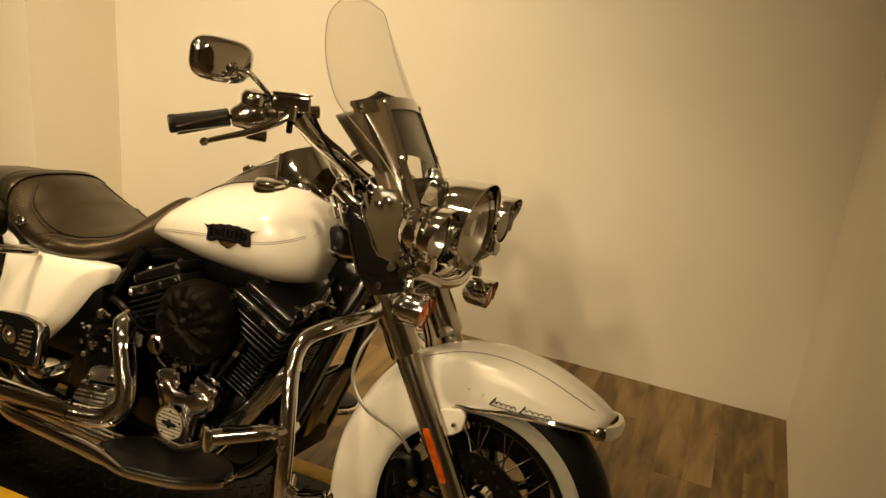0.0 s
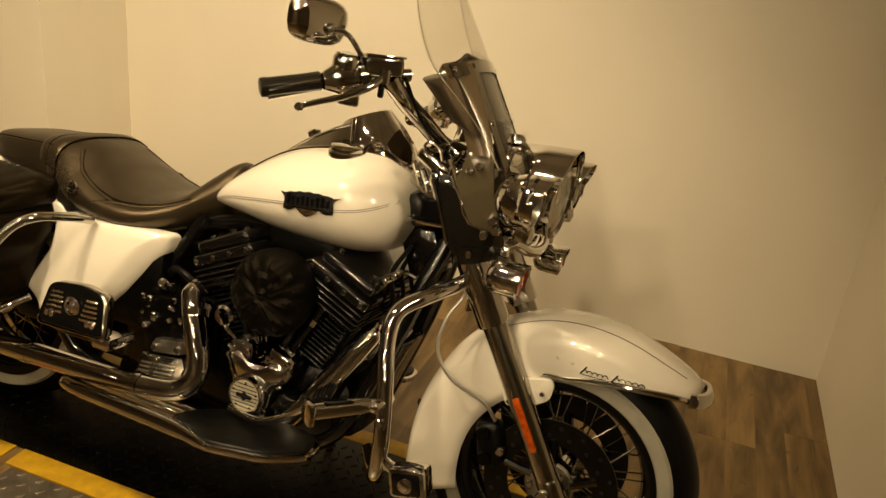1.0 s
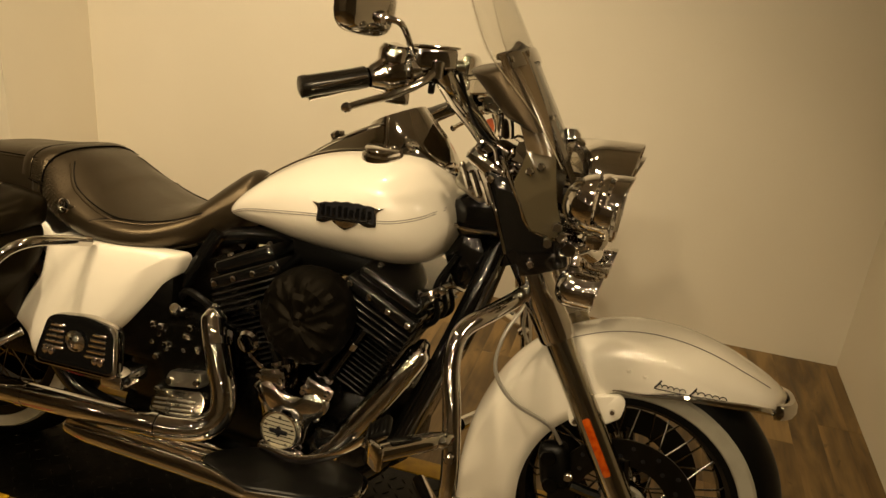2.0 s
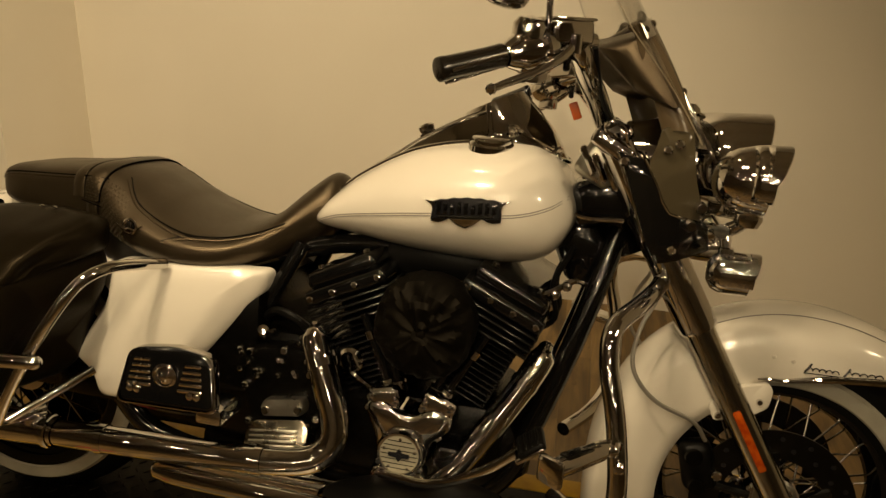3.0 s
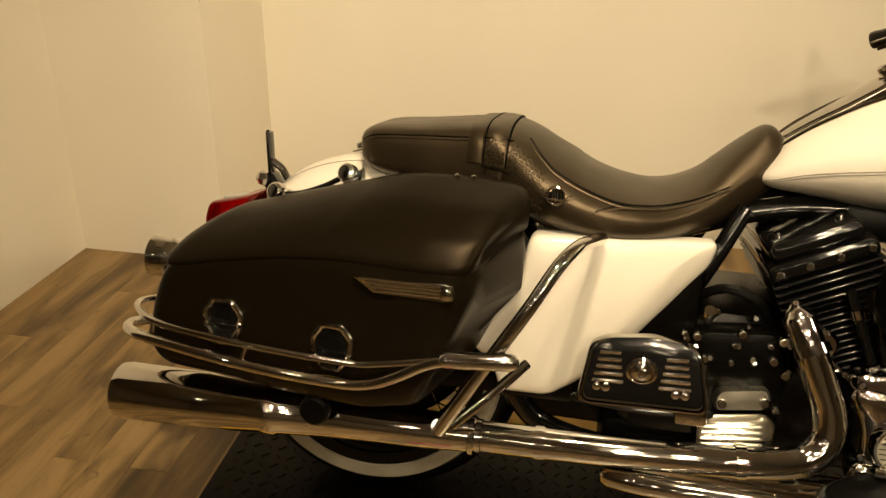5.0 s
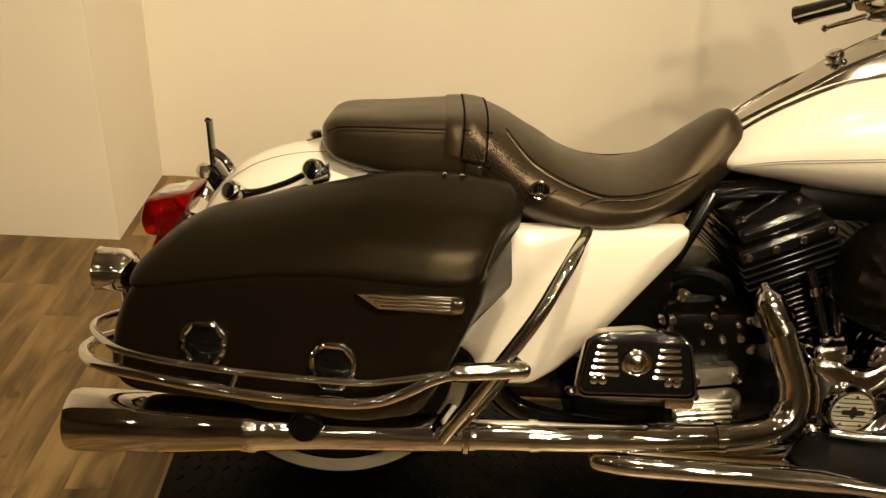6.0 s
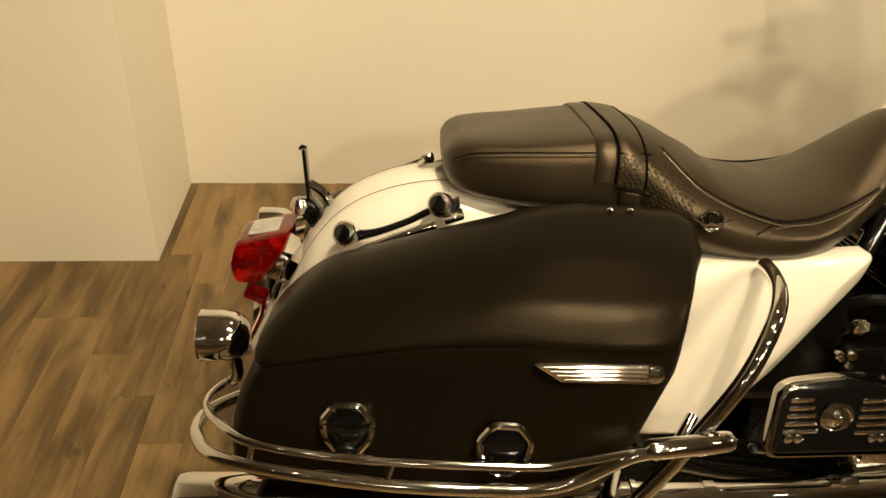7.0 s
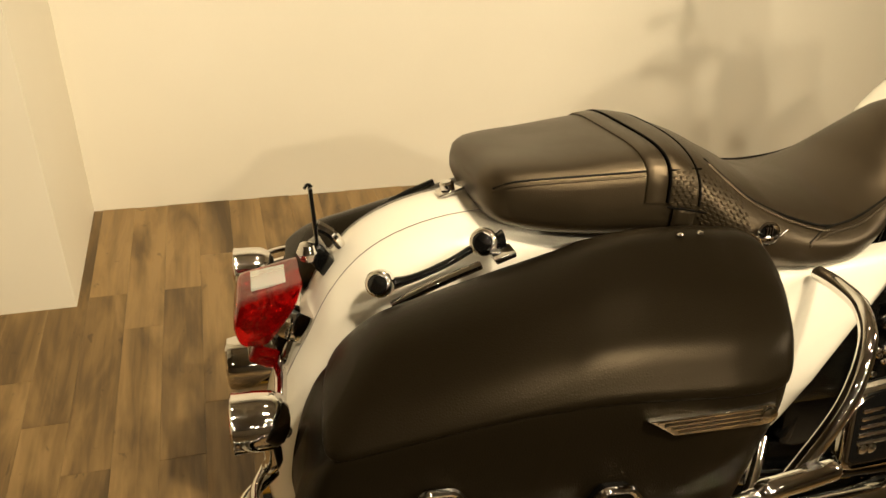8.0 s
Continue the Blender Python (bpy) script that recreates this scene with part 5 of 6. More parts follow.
for k in range(16):
    x, z = random.uniform(-0.30, -0.10), random.uniform(0.44, 0.545)
    part("cover_bolt", lathe([(0, 0.0062), (0.008, 0.0062), (0.011, 0.004), (0.011, 0.0005)], (x, -0.19 if z < 0.5 else -0.158, z), (random.uniform(-0.3, 0.3), -1, random.uniform(0, 0.5)), 8), CHROME, gearbox)
part("starter_cap", lathe([(0, 0.026), (0.03, 0.026), (0.036, 0.020), (0.036, 0.0005)], (-0.075, -0.15, 0.498), (0, -1, 0), 20), CHROME, engine, "chrome starter cap")
part("rocker_link", tube([(-0.02, -0.17, 0.44), (-0.06, -0.18, 0.47), (-0.09, -0.17, 0.50)], 0.006, 8, 3), CHROME, engine)

# ---- frame, under parts ----
frame_part = part("frame", tube([(0.352, 0, 0.90), (0.398, 0, 0.80), (0.420, 0, 0.745)], 0.040, 18, 4), BLACK, bike, "gloss black tubular frame")
for s in (-1, 1):
    part("downtube", tube([(0.400, s * 0.03, 0.79), (0.372, s * 0.065, 0.68), (0.335, s * 0.090, 0.55), (0.285, s * 0.105, 0.40), (0.235, s * 0.12, 0.28), (0.12, s * 0.13, 0.22), (-0.20, s * 0.14, 0.215), (-0.50, s * 0.14, 0.25), (-0.60, s * 0.15, 0.34)], 0.0215, 14, 6), BLACK, frame_part)
    part("backbone", tube([(0.36, s * 0.03, 0.83), (0.15, s * 0.05, 0.72), (-0.15, s * 0.06, 0.70), (-0.40, s * 0.10, 0.62), (-0.60, s * 0.14, 0.52)], 0.020, 12, 6), BLACK, frame_part)
    part("seat_post", tube([(-0.215, s * 0.10, 0.70), (-0.262, s * 0.12, 0.60), (-0.33, s * 0.13, 0.46), (-0.38, s * 0.13, 0.30)], 0.016, 10, 5), BLACK, frame_part)
part("neck_gusset", box(0.335, 0, 0.745, 0.10, 0.10, 0.14, 0.03, rot(0, -25, 0)), BLACK, frame_part, "black neck cover")
part("neck_cover", box(0.368, 0, 0.850, 0.125, 0.20, 0.085, 0.02, rot(0, -14, 0)), BLACK, frame_part, "gloss black neck cover")
part("neck_trim", tube([(0.315, -0.104, 0.822), (0.345, -0.108, 0.818), (0.405, -0.110, 0.822)], 0.0045, 8, 3), CHROME, frame_part, "bright trim strip")
part("battery_box", box(-0.42, 0, 0.50, 0.30, 0.34, 0.24, 0.03), WRINKLE, frame_part, "black battery box")
# Added filler block: hides the lit deck behind the pipes.
part("lower_filler", box(-0.42, 0.02, 0.335, 0.38, 0.16, 0.22, 0.03), WRINKLE, frame_part, "black filler block added to darken the gap behind the pipes")
# Unseen pulley, oversized so the lit floor stays dark between the spokes.
pulley = part("pulley_screen", lathe([(0.0, 0.045), (0.0, 0.186), (0.004, 0.190), (0.030, 0.190), (0.034, 0.184), (0.030, 0.120), (0.030, 0.045)], (REAR, 0.062, AXLE), (0, 1, 0), 48), WRINKLE, frame_part, "oversized black pulley disc added to hide the lit floor")
part("swingarm", box(-0.66, 0, 0.34, 0.42, 0.26, 0.07, 0.02), WRINKLE, frame_part)
part("belt_guard", box(-0.60, -0.16, 0.36, 0.26, 0.03, 0.08, 0.015), WRINKLE, frame_part)
part("regulator", box(0.300, 0, 0.42, 0.03, 0.15, 0.20, 0.008, rot(0, 18, 0)), BLACK, frame_part)
for s in (-1, 1):
    part("frame_weld", tube([(0.388, s * 0.052, 0.742), (0.376, s * 0.066, 0.705), (0.364, s * 0.080, 0.668)], 0.0042, 8, 2), CHROME, frame_part, "bright cable along the downtube")
part("horn_cover", lathe([(0, 0.030), (0.02, 0.036), (0.05, 0.034), (0.062, 0.022), (0.064, 0.0005)], (-0.03, 0.15, 0.62), (0, 1, 0), 20), CHROME, frame_part)
for y, z in ((-0.06, 0.70), (0.0, 0.70), (0.06, 0.69)):
    part("wire", tube([(0.32, y, z + 0.05), (0.29, y - 0.02, z - 0.02), (0.30, y - 0.01, z - 0.09), (0.25, y, z - 0.13)], 0.006, 8, 5), RUBBER, frame_part)
for x, z in ((0.268, 0.640), (0.298, 0.672), (0.318, 0.690)):
    part("banjo_fitting", lathe([(-0.012, 0.009), (0.012, 0.009), (0.014, 0.006), (0.014, 0.0005)], (x, -0.125, z), (0, -1, 0), 12), CHROME, frame_part)
part("oil_line", tube([(0.235, -0.12, 0.655), (0.285, -0.13, 0.672), (0.33, -0.12, 0.700), (0.35, -0.09, 0.69)], 0.006, 8, 5), CHROME, frame_part)
part("kickstand", tube([(0.10, 0.16, 0.20), (0.06, 0.24, 0.10), (0.02, 0.29, -0.036)], 0.013, 10, 3), CHROME, frame_part, "chrome side stand")

# crash bar
for s in (-1, 1):
    bar = part("engine_guard", tube([(0.485, s * 0.06, 0.735), (0.478, s * 0.145, 0.718), (0.448, s * 0.235, 0.702), (0.408, s * 0.295, 0.672), (0.405, s * 0.325, 0.620), (0.425, s * 0.350, 0.540), (0.440, s * 0.362, 0.450), (0.442, s * 0.360, 0.385), (0.430, s * 0.335, 0.335), (0.395, s * 0.26, 0.300), (0.34, s * 0.16, 0.285)], 0.0165, 14, 7), CHROME, bike, "chrome tubular engine guard")
    peg = part("highway_peg", tube([(0.424, s * 0.372, 0.500), (0.404, s * 0.398, 0.499), (0.374, s * 0.436, 0.497), (0.342, s * 0.476, 0.495)], lambda q: 0.0115 + 0.005 * min(1, 3 * q), 14, 3), CHROME, bar, "folded chrome highway peg")
    part("peg_head", box(0.337, s * 0.483, 0.4945, 0.014, 0.046, 0.044, 0.006, rot(0, 0, s * -51)), CHROME, peg)
    part("peg_pad", box(0.3725, s * 0.4385, 0.509, 0.060, 0.020, 0.010, 0.003, rot(0, 0, s * -51)), BLACK, peg, "black rubber inlay")
    part("peg_clamp", tube([(0.428, s * 0.326, 0.498), (0.432, s * 0.356, 0.500), (0.425, s * 0.386, 0.500)], 0.013, 10, 3, round_ends=True), CHROME, bar)
    part("guard_bolt", lathe([(0, 0.009), (0.008, 0.009), (0.011, 0.006), (0.011, 0.0005)], (0.440, s * 0.378, 0.470), (0, s, 0), 12), CHROME, bar)
    foot = part("square_peg", box(0.515, s * 0.355, 0.362, 0.078, 0.05, 0.062, 0.010, rot(0, -14, 0)), CHROME, bar, "chrome square peg with a round emblem")
    part("peg_pad", box(0.515, s * 0.381, 0.362, 0.058, 0.006, 0.044, 0.004, rot(0, -14, 0)), BLACK, foot)
    part("peg_emblem", lathe([(0, 0.016), (0.003, 0.015), (0.004, 0.008), (0.006, 0.006), (0.0065, 0.0004)], (0.515, s * 0.384, 0.362), (0, s, 0), 18), CHROME, foot)
    part("peg_stem", tube([(0.442, s * 0.356, 0.385), (0.478, s * 0.352, 0.368)], 0.012, 10, 1), CHROME, foot)


# rider boards with a chrome side rail
def rider_board(s):
    plan = rounded([(-0.060, 0.366), (0.060, 0.398), (0.190, 0.374), (0.268, 0.312), (0.262, 0.245), (0.20, 0.208), (-0.02, 0.235), (-0.085, 0.30)], 0.03)
    tilt = lambda u: 0.292 + 0.05 * (u + 0.05)
    b = part("rider_board", pillow(plan, lambda u, v, h: (u, s * v, tilt(u) + h), [(0.92, -0.018), (1.0, -0.014), (1.012, -0.006), (1.0, 0.0), (0.95, 0.002), (0.3, 0.002)]), CHROME, bike, "half-moon rider board with a black rubber pad")
    part("pad", pillow(plan, lambda u, v, h: (u, s * v, tilt(u) + h), [(0.94, 0.0), (0.94, 0.006), (0.90, 0.009), (0.3, 0.009)]), RUBBER, b, "ribbed black rubber pad")
    rail = [(-0.400, s * 0.308, 0.268), (-0.34, s * 0.326, 0.273), (-0.20, s * 0.344, 0.282), (-0.05, s * 0.360, 0.288), (0.06, s * 0.390, 0.294)]
    part("side_rail", tube(rail, lambda q: 0.019 if q < 0.75 else 0.019 - 0.04 * (q - 0.75), 14, 6, round_ends=True), CHROME, b, "chrome lower side rail")
    part("board_mount", tube([(0.02, s * 0.16, 0.26), (0.03, s * 0.24, 0.27)], 0.014, 10, 1), BLACK, b)


def pillion_board(s):
    """Passenger floorboard, folded up, with a ribbed chrome cover."""
    out = rounded([(-0.470, 0.412), (-0.456, 0.506), (-0.434, 0.517), (-0.360, 0.526), (-0.300, 0.518), (-0.284, 0.505), (-0.266, 0.418)], 0.016)
    lean = lambda v: 0.335 - 0.24 * (v - 0.47)
    b = part("pillion_board", pillow(out, lambda u, v, h: (u, s * (lean(v) + h), v), [(0.97, -0.02), (1.0, -0.014), (1.0, 0.0), (0.97, 0.004), (0.935, 0.005), (0.92, 0.0), (0.3, 0.0)]), CONSOLE, bike, "folded chrome pillion board with a ribbed cover")
    part("cover_inlay", pillow(out, lambda u, v, h: (u, s * (lean(v) + h), 0.004 + v), [(0.91, 0.0), (0.91, 0.003), (0.85, 0.004), (0.3, 0.004)]), BLACK, b)
    for k in range(5):
        z = 0.452 + 0.011 * k
        for x0, x1 in ((-0.446, -0.402), (-0.344, -0.300)):
            part("rib", tube([(x0 + 0.002 * k, s * (lean(z) + 0.005), z), (x1 - 0.002 * k, s * (lean(z) + 0.005), z + 0.002)], 0.0032, 6, 1, round_ends=True), CHROME, b)
    part("round_emblem", lathe([(0, 0.024), (0.004, 0.024), (0.006, 0.019), (0.004, 0.017), (0.006, 0.010), (0.010, 0.006), (0.0105, 0.0004)], (-0.374, s * 0.338, 0.474), (0, s, 0), 24), CHROME, b, "round raised emblem")
    for x, z in ((-0.440, 0.444), (-0.306, 0.446), (-0.426, 0.444), (-0.320, 0.446)):
        part("stud", lathe([(0, 0.008), (0.005, 0.007), (0.007, 0.003), (0.0072, 0.0003)], (x, s * (lean(z) + 0.003), z), (0, s, 0), 12), CHROME, b)
    part("pad", pillow(out, lambda u, v, h: (u, s * (lean(v) - h), v - 0.004), [(0.9, 0.016), (0.92, 0.03), (0.85, 0.034), (0.3, 0.034)]), RUBBER, b)
    part("bracket", box(-0.29, s * 0.29, 0.405, 0.05, 0.09, 0.03, 0.006), CHROME, b)
    part("lower_bar", tube([(-0.47, s * 0.318, 0.406), (-0.37, s * 0.322, 0.403), (-0.262, s * 0.318, 0.408)], 0.008, 8, 3, round_ends=True), BLACK, b)


for s in (-1, 1):
    rider_board(s)
    pillion_board(s)
brake = part("brake_pedal", tube([(0.02, -0.25, 0.315), (0.12, -0.285, 0.330), (0.215, -0.325, 0.390), (0.280, -0.345, 0.452)], 0.009, 10, 4), CHROME, bike, "chrome brake pedal arm")
pad = part("pedal_pad", box(0.298, -0.352, 0.472, 0.050, 0.050, 0.016, 0.006, rot(20, -38, 0), 3), RUBBER, brake, "black rubber pedal pad")
part("pad_trim", box(0.2945, -0.350, 0.4655, 0.055, 0.055, 0.009, 0.004, rot(20, -38, 0), 3), CHROME, pad)
for k in range(4):
    q = Vector((0.298, -0.352, 0.472)) + rot(20, -38, 0) @ Vector((-0.016 + 0.0107 * k, 0, 0.009))
    part("pad_rib", box(q.x, q.y, q.z, 0.005, 0.042, 0.004, 0.0015, rot(20, -38, 0), 1), RUBBER, pad)

# ---- fork, brakes, lamps ----
TOP, LOW = Vector((0.368, 0, 0.965)), Vector((0.761, 0, 0.312))
DIR = (LOW - TOP).normalized()


def along(z, y):
    t = (z - TOP.z) / (LOW.z - TOP.z)
    p = TOP + (LOW - TOP) * t
    return Vector((p.x, y, z))


for s in (-1, 1):
    y = s * 0.122
    leg = part("fork_leg", tube([along(0.660, y), along(0.55, y), along(0.45, y), along(0.325, y)], 0.027, 20, 2), FORK, bike, "polished fork slider with an amber reflector")
    part("fork_cover", lathe([(0, 0.030), (0.004, 0.036), (0.235, 0.036), (0.242, 0.034), (0.242, 0.026)], along(0.850, y), DIR, 28), CHROME, leg, "dark chrome fork cover")
    part("upper_tube", tube([along(0.955, y), along(0.85, y)], 0.030, 16, 1), CHROME, leg)
    part("axle_clamp", tube([along(0.335, y), along(0.298, y)], 0.029, 16, 1, round_ends=True), FORK, leg)
    part("axle_nut", lathe([(-0.02, 0.016), (0.010, 0.016), (0.014, 0.013), (0.014, 0.0005)], (0.745, s * 0.150, AXLE), (0, s, 0), 6), CHROME, leg)
    a, b = along(0.507, y), along(0.402, y)
    n = Vector((0, s, 0))
    r = bmesh.new()
    d = (b - a).normalized()
    side = d.cross(n).normalized()
    o = rounded([(-0.0075, 0), (0.0075, 0), (0.0075, (b - a).length), (-0.0075, (b - a).length)], 0.005, 3)
    pillow(o, lambda u, v, h: a + d * v + side * u + n * (0.026 + h), [(1, -0.006), (1, 0.003), (0.9, 0.005), (0.4, 0.006)], bm=r)
    part("reflector", r, AMBER, leg, "long amber fork reflector")
    # smoked lower lobe of the windshield, wall reflection put into its colour, bolted beside the fork
    wing = rounded([(0.430, 0.935), (0.440, 0.960), (0.447, 0.998), (0.500, 0.998), (0.506, 0.960), (0.516, 0.910), (0.534, 0.860), (0.546, 0.838), (0.478, 0.846), (0.452, 0.892)], 0.010, 3)
    aft = 0.055 if s > 0 else 0.0
    w = part("windshield_lobe", pillow(wing, lambda u, v, h: (u - aft, s * (0.168 - 0.16 * (u - 0.45) - 0.9 * (u - 0.45) ** 2 - 0.25 * (v - 0.9) ** 2 + 0.05 * max(0.0, v - 0.95) + h), v), [(1, -0.005), (1, 0.0), (0.985, 0.002), (0.6, 0.002), (0.25, 0.002)]), LOBE, leg, "smoky windshield lobe beside the fork, wall reflection put into its colour", 60)
    w.visible_shadow = False
    plate = [(0.378, 0.947), (0.424, 0.941), (0.452, 0.895), (0.477, 0.852), (0.543, 0.840), (0.556, 0.792), (0.500, 0.768), (0.468, 0.760), (0.440, 0.800)]
    bracket = part("lobe_bracket", pillow(rounded(plate, 0.006, 2), lambda u, v, h: (u, s * (0.174 - 0.16 * (u - 0.45) - 0.9 * (u - 0.45) ** 2 - 0.25 * (v - 0.9) ** 2 + h), v), [(1, -0.004), (1, 0.0), (0.98, 0.001), (0.6, 0.001), (0.25, 0.001)]), PLATEBLACK, leg, "gloss black windshield bracket")
    part("bracket_edge", tube([(x, s * (0.176 - 0.16 * (x - 0.45) - 0.9 * (x - 0.45) ** 2), z) for x, z in plate[1:5]], 0.0022, 6, 2), CHROME, bracket)
    lobe_y = lambda u: s * (0.176 - 0.16 * (u - 0.45) - 0.9 * (u - 0.45) ** 2)
    part("plate_edge", tube([(x, lobe_y(x), z) for x, z in ((0.440, 0.800), (0.410, 0.875), (0.378, 0.945))], 0.0028, 6, 3), CHROME, w)
    for x, z in ((0.390, 0.934), (0.489, 0.788), (0.460, 0.960), (0.478, 0.971)):
        part("bolt", lathe([(-0.002, 0.008), (0.005, 0.008), (0.008, 0.005), (0.008, 0.0005)], (x, lobe_y(x), z), (0, s, 0), 14), CHROME, w)
    part("fender_mount", pillow(rounded([(0.602, 0.496), (0.650, 0.540), (0.700, 0.554), (0.712, 0.540), (0.708, 0.505), (0.680, 0.484), (0.616, 0.464)], 0.010), lambda u, v, h: (u, s * (0.096 + h), v), [(1, -0.004), (1, 0.004), (0.9, 0.007), (0.2, 0.007)]), WHITE, front_fender, "white fender mounting lug")
    for x, z in ((0.622, 0.478), (0.690, 0.516)):
        part("mount_bolt", lathe([(0, 0.006), (0.006, 0.006), (0.009, 0.004), (0.009, 0.0005)], (x, s * 0.102, z), (0, s, 0), 12), CHROME, front_fender)
    cal = part("brake_caliper", box(0.600, s * 0.096, 0.372, 0.062, 0.05, 0.098, 0.018, rot(0, -14, 0), 3), RUBBER, bike, "black front brake caliper")
    for dz in (-0.028, 0.028):
        part("piston_cap", lathe([(0, 0.017), (0.006, 0.015), (0.007, 0.0005)], (0.594 - 0.24 * dz, s * 0.134, 0.372 + dz), (0, s, 0), 18), WRINKLE, cal)
    part("caliper_bolt", lathe([(0, 0.010), (0.010, 0.010), (0.013, 0.007), (0.013, 0.0005)], (0.632, s * 0.128, 0.372), (0, s, 0), 12), CHROME, cal)
    part("brake_line", tube([(0.605, s * 0.118, 0.430), (0.575, s * 0.135, 0.470), (0.50, s * 0.150, 0.505), (0.455, s * 0.150, 0.560), (0.458, s * 0.14, 0.63), (0.485, s * 0.115, 0.70), (0.470, s * 0.09, 0.76)], 0.0042, 8, 6), BRAID, cal, "braided steel brake line")
part("lower_clamp", box(along(0.775, 0).x, 0, 0.775, 0.075, 0.29, 0.045, 0.015, rot(0, 30, 0), 3), BLACK, bike, "black lower fork clamp")
upper = part("top_clamp", box(along(0.955, 0).x - 0.005, 0, 0.955, 0.085, 0.31, 0.035, 0.012, rot(0, 30, 0), 3), CHROME, bike, "chrome top fork clamp")
for s in (-1, 1):
    part("stem_nut", lathe([(0, 0.024), (0.012, 0.024), (0.018, 0.018), (0.018, 0.0005)], (0.360, s * 0.122, 0.972), (-0.49, 0, 0.87), 6), CHROME, upper)
    part("latch_clip", tube([(0.372, s * 0.150, 0.972), (0.352, s * 0.168, 0.985), (0.362, s * 0.172, 1.000), (0.384, s * 0.165, 0.990), (0.392, s * 0.158, 0.965)], 0.0032, 6, 5), CHROME, upper, "wire latch clip")

part("clamp_cover", box(0.352, -0.075, 0.925, 0.075, 0.09, 0.085, 0.014, rot(0, 28, 0), 3), SATIN, upper, "bright clamp cover")
for k in range(4):
    part("cover_rib", tube([(0.338 + 0.022 * k, -0.122, 0.905 - 0.012 * k), (0.318 + 0.022 * k, -0.122, 0.945 - 0.012 * k)], 0.007, 8, 1, round_ends=True), CHROME, upper)

# headlamp
HEAD = Vector((0.612, 0, 0.929))
aim = (1, 0, -0.03)
shell = part("headlamp", lathe([(-0.160, 0.0005), (-0.150, 0.040), (-0.120, 0.072), (-0.080, 0.088), (-0.030, 0.094), (-0.004, 0.095), (0.0, 0.098), (0.012, 0.098), (0.016, 0.092), (0.006, 0.088)], HEAD, aim, 44), CHROME, bike, "large chrome headlamp with a visor")


def visor(o, r, reach, back=0.095, bm=None):
    """A peaked hood over the upper half of a round lamp."""
    loops = []
    for k in range(25):
        a = math.pi * (-0.16 + 1.32 * k / 24)
        up = max(0.0, math.sin(a))
        ca, sa = math.cos(a), math.sin(a)
        prof = [(-back, r * 0.99), (-0.3 * back, r * 1.045), (0.012 + reach * up**0.8, r * 1.075), (0.014 + reach * up**0.8, r * 1.055), (0.0, r * 1.02)]
        loops.append([(o[0] + d, o[1] + q * ca, o[2] + q * sa) for d, q in prof])
    return rings(loops, close=False, bm=bm)


hood = part("visor", visor(HEAD, 0.099, 0.022), CHROME, shell, "chrome headlamp visor", 30)
hood.modifiers.new("thickness", "SOLIDIFY").thickness = 0.002
part("visor_seam", tube([(HEAD.x - 0.045, 0.1000 * math.cos(a), HEAD.z + 0.1000 * math.sin(a)) for a in (0.1 + 2.94 * k / 20 for k in range(21))], 0.0016, 6, 1), CHROME, shell)
part("reflector_bowl", lathe([(-0.060, 0.0005), (-0.055, 0.03), (-0.03, 0.066), (0.004, 0.089)], HEAD, aim, 36), REFLECT, shell)
glass = part("headlamp_glass", lathe([(0.004, 0.090), (0.014, 0.075), (0.019, 0.04), (0.021, 0.0005)], HEAD, aim, 36), CLEAR, shell, "clear headlamp glass")
glass.visible_shadow = False
part("bulb_shield", lathe([(-0.02, 0.0005), (-0.02, 0.020), (0.004, 0.020), (0.008, 0.0005)], HEAD, aim, 18), CHROME, shell)
part("nacelle", lathe([(-0.02, 0.070), (0.05, 0.088), (0.10, 0.096), (0.13, 0.097)], (0.42, 0, 0.930), (1, 0, -0.02), 36), CHROME, shell, "chrome headlamp nacelle")
part("nacelle_cap", lathe([(0.0, 0.022), (0.012, 0.020), (0.02, 0.012), (0.021, 0.0005)], (0.500, 0, 1.022), (0, 0, 1), 18), CHROME, shell)

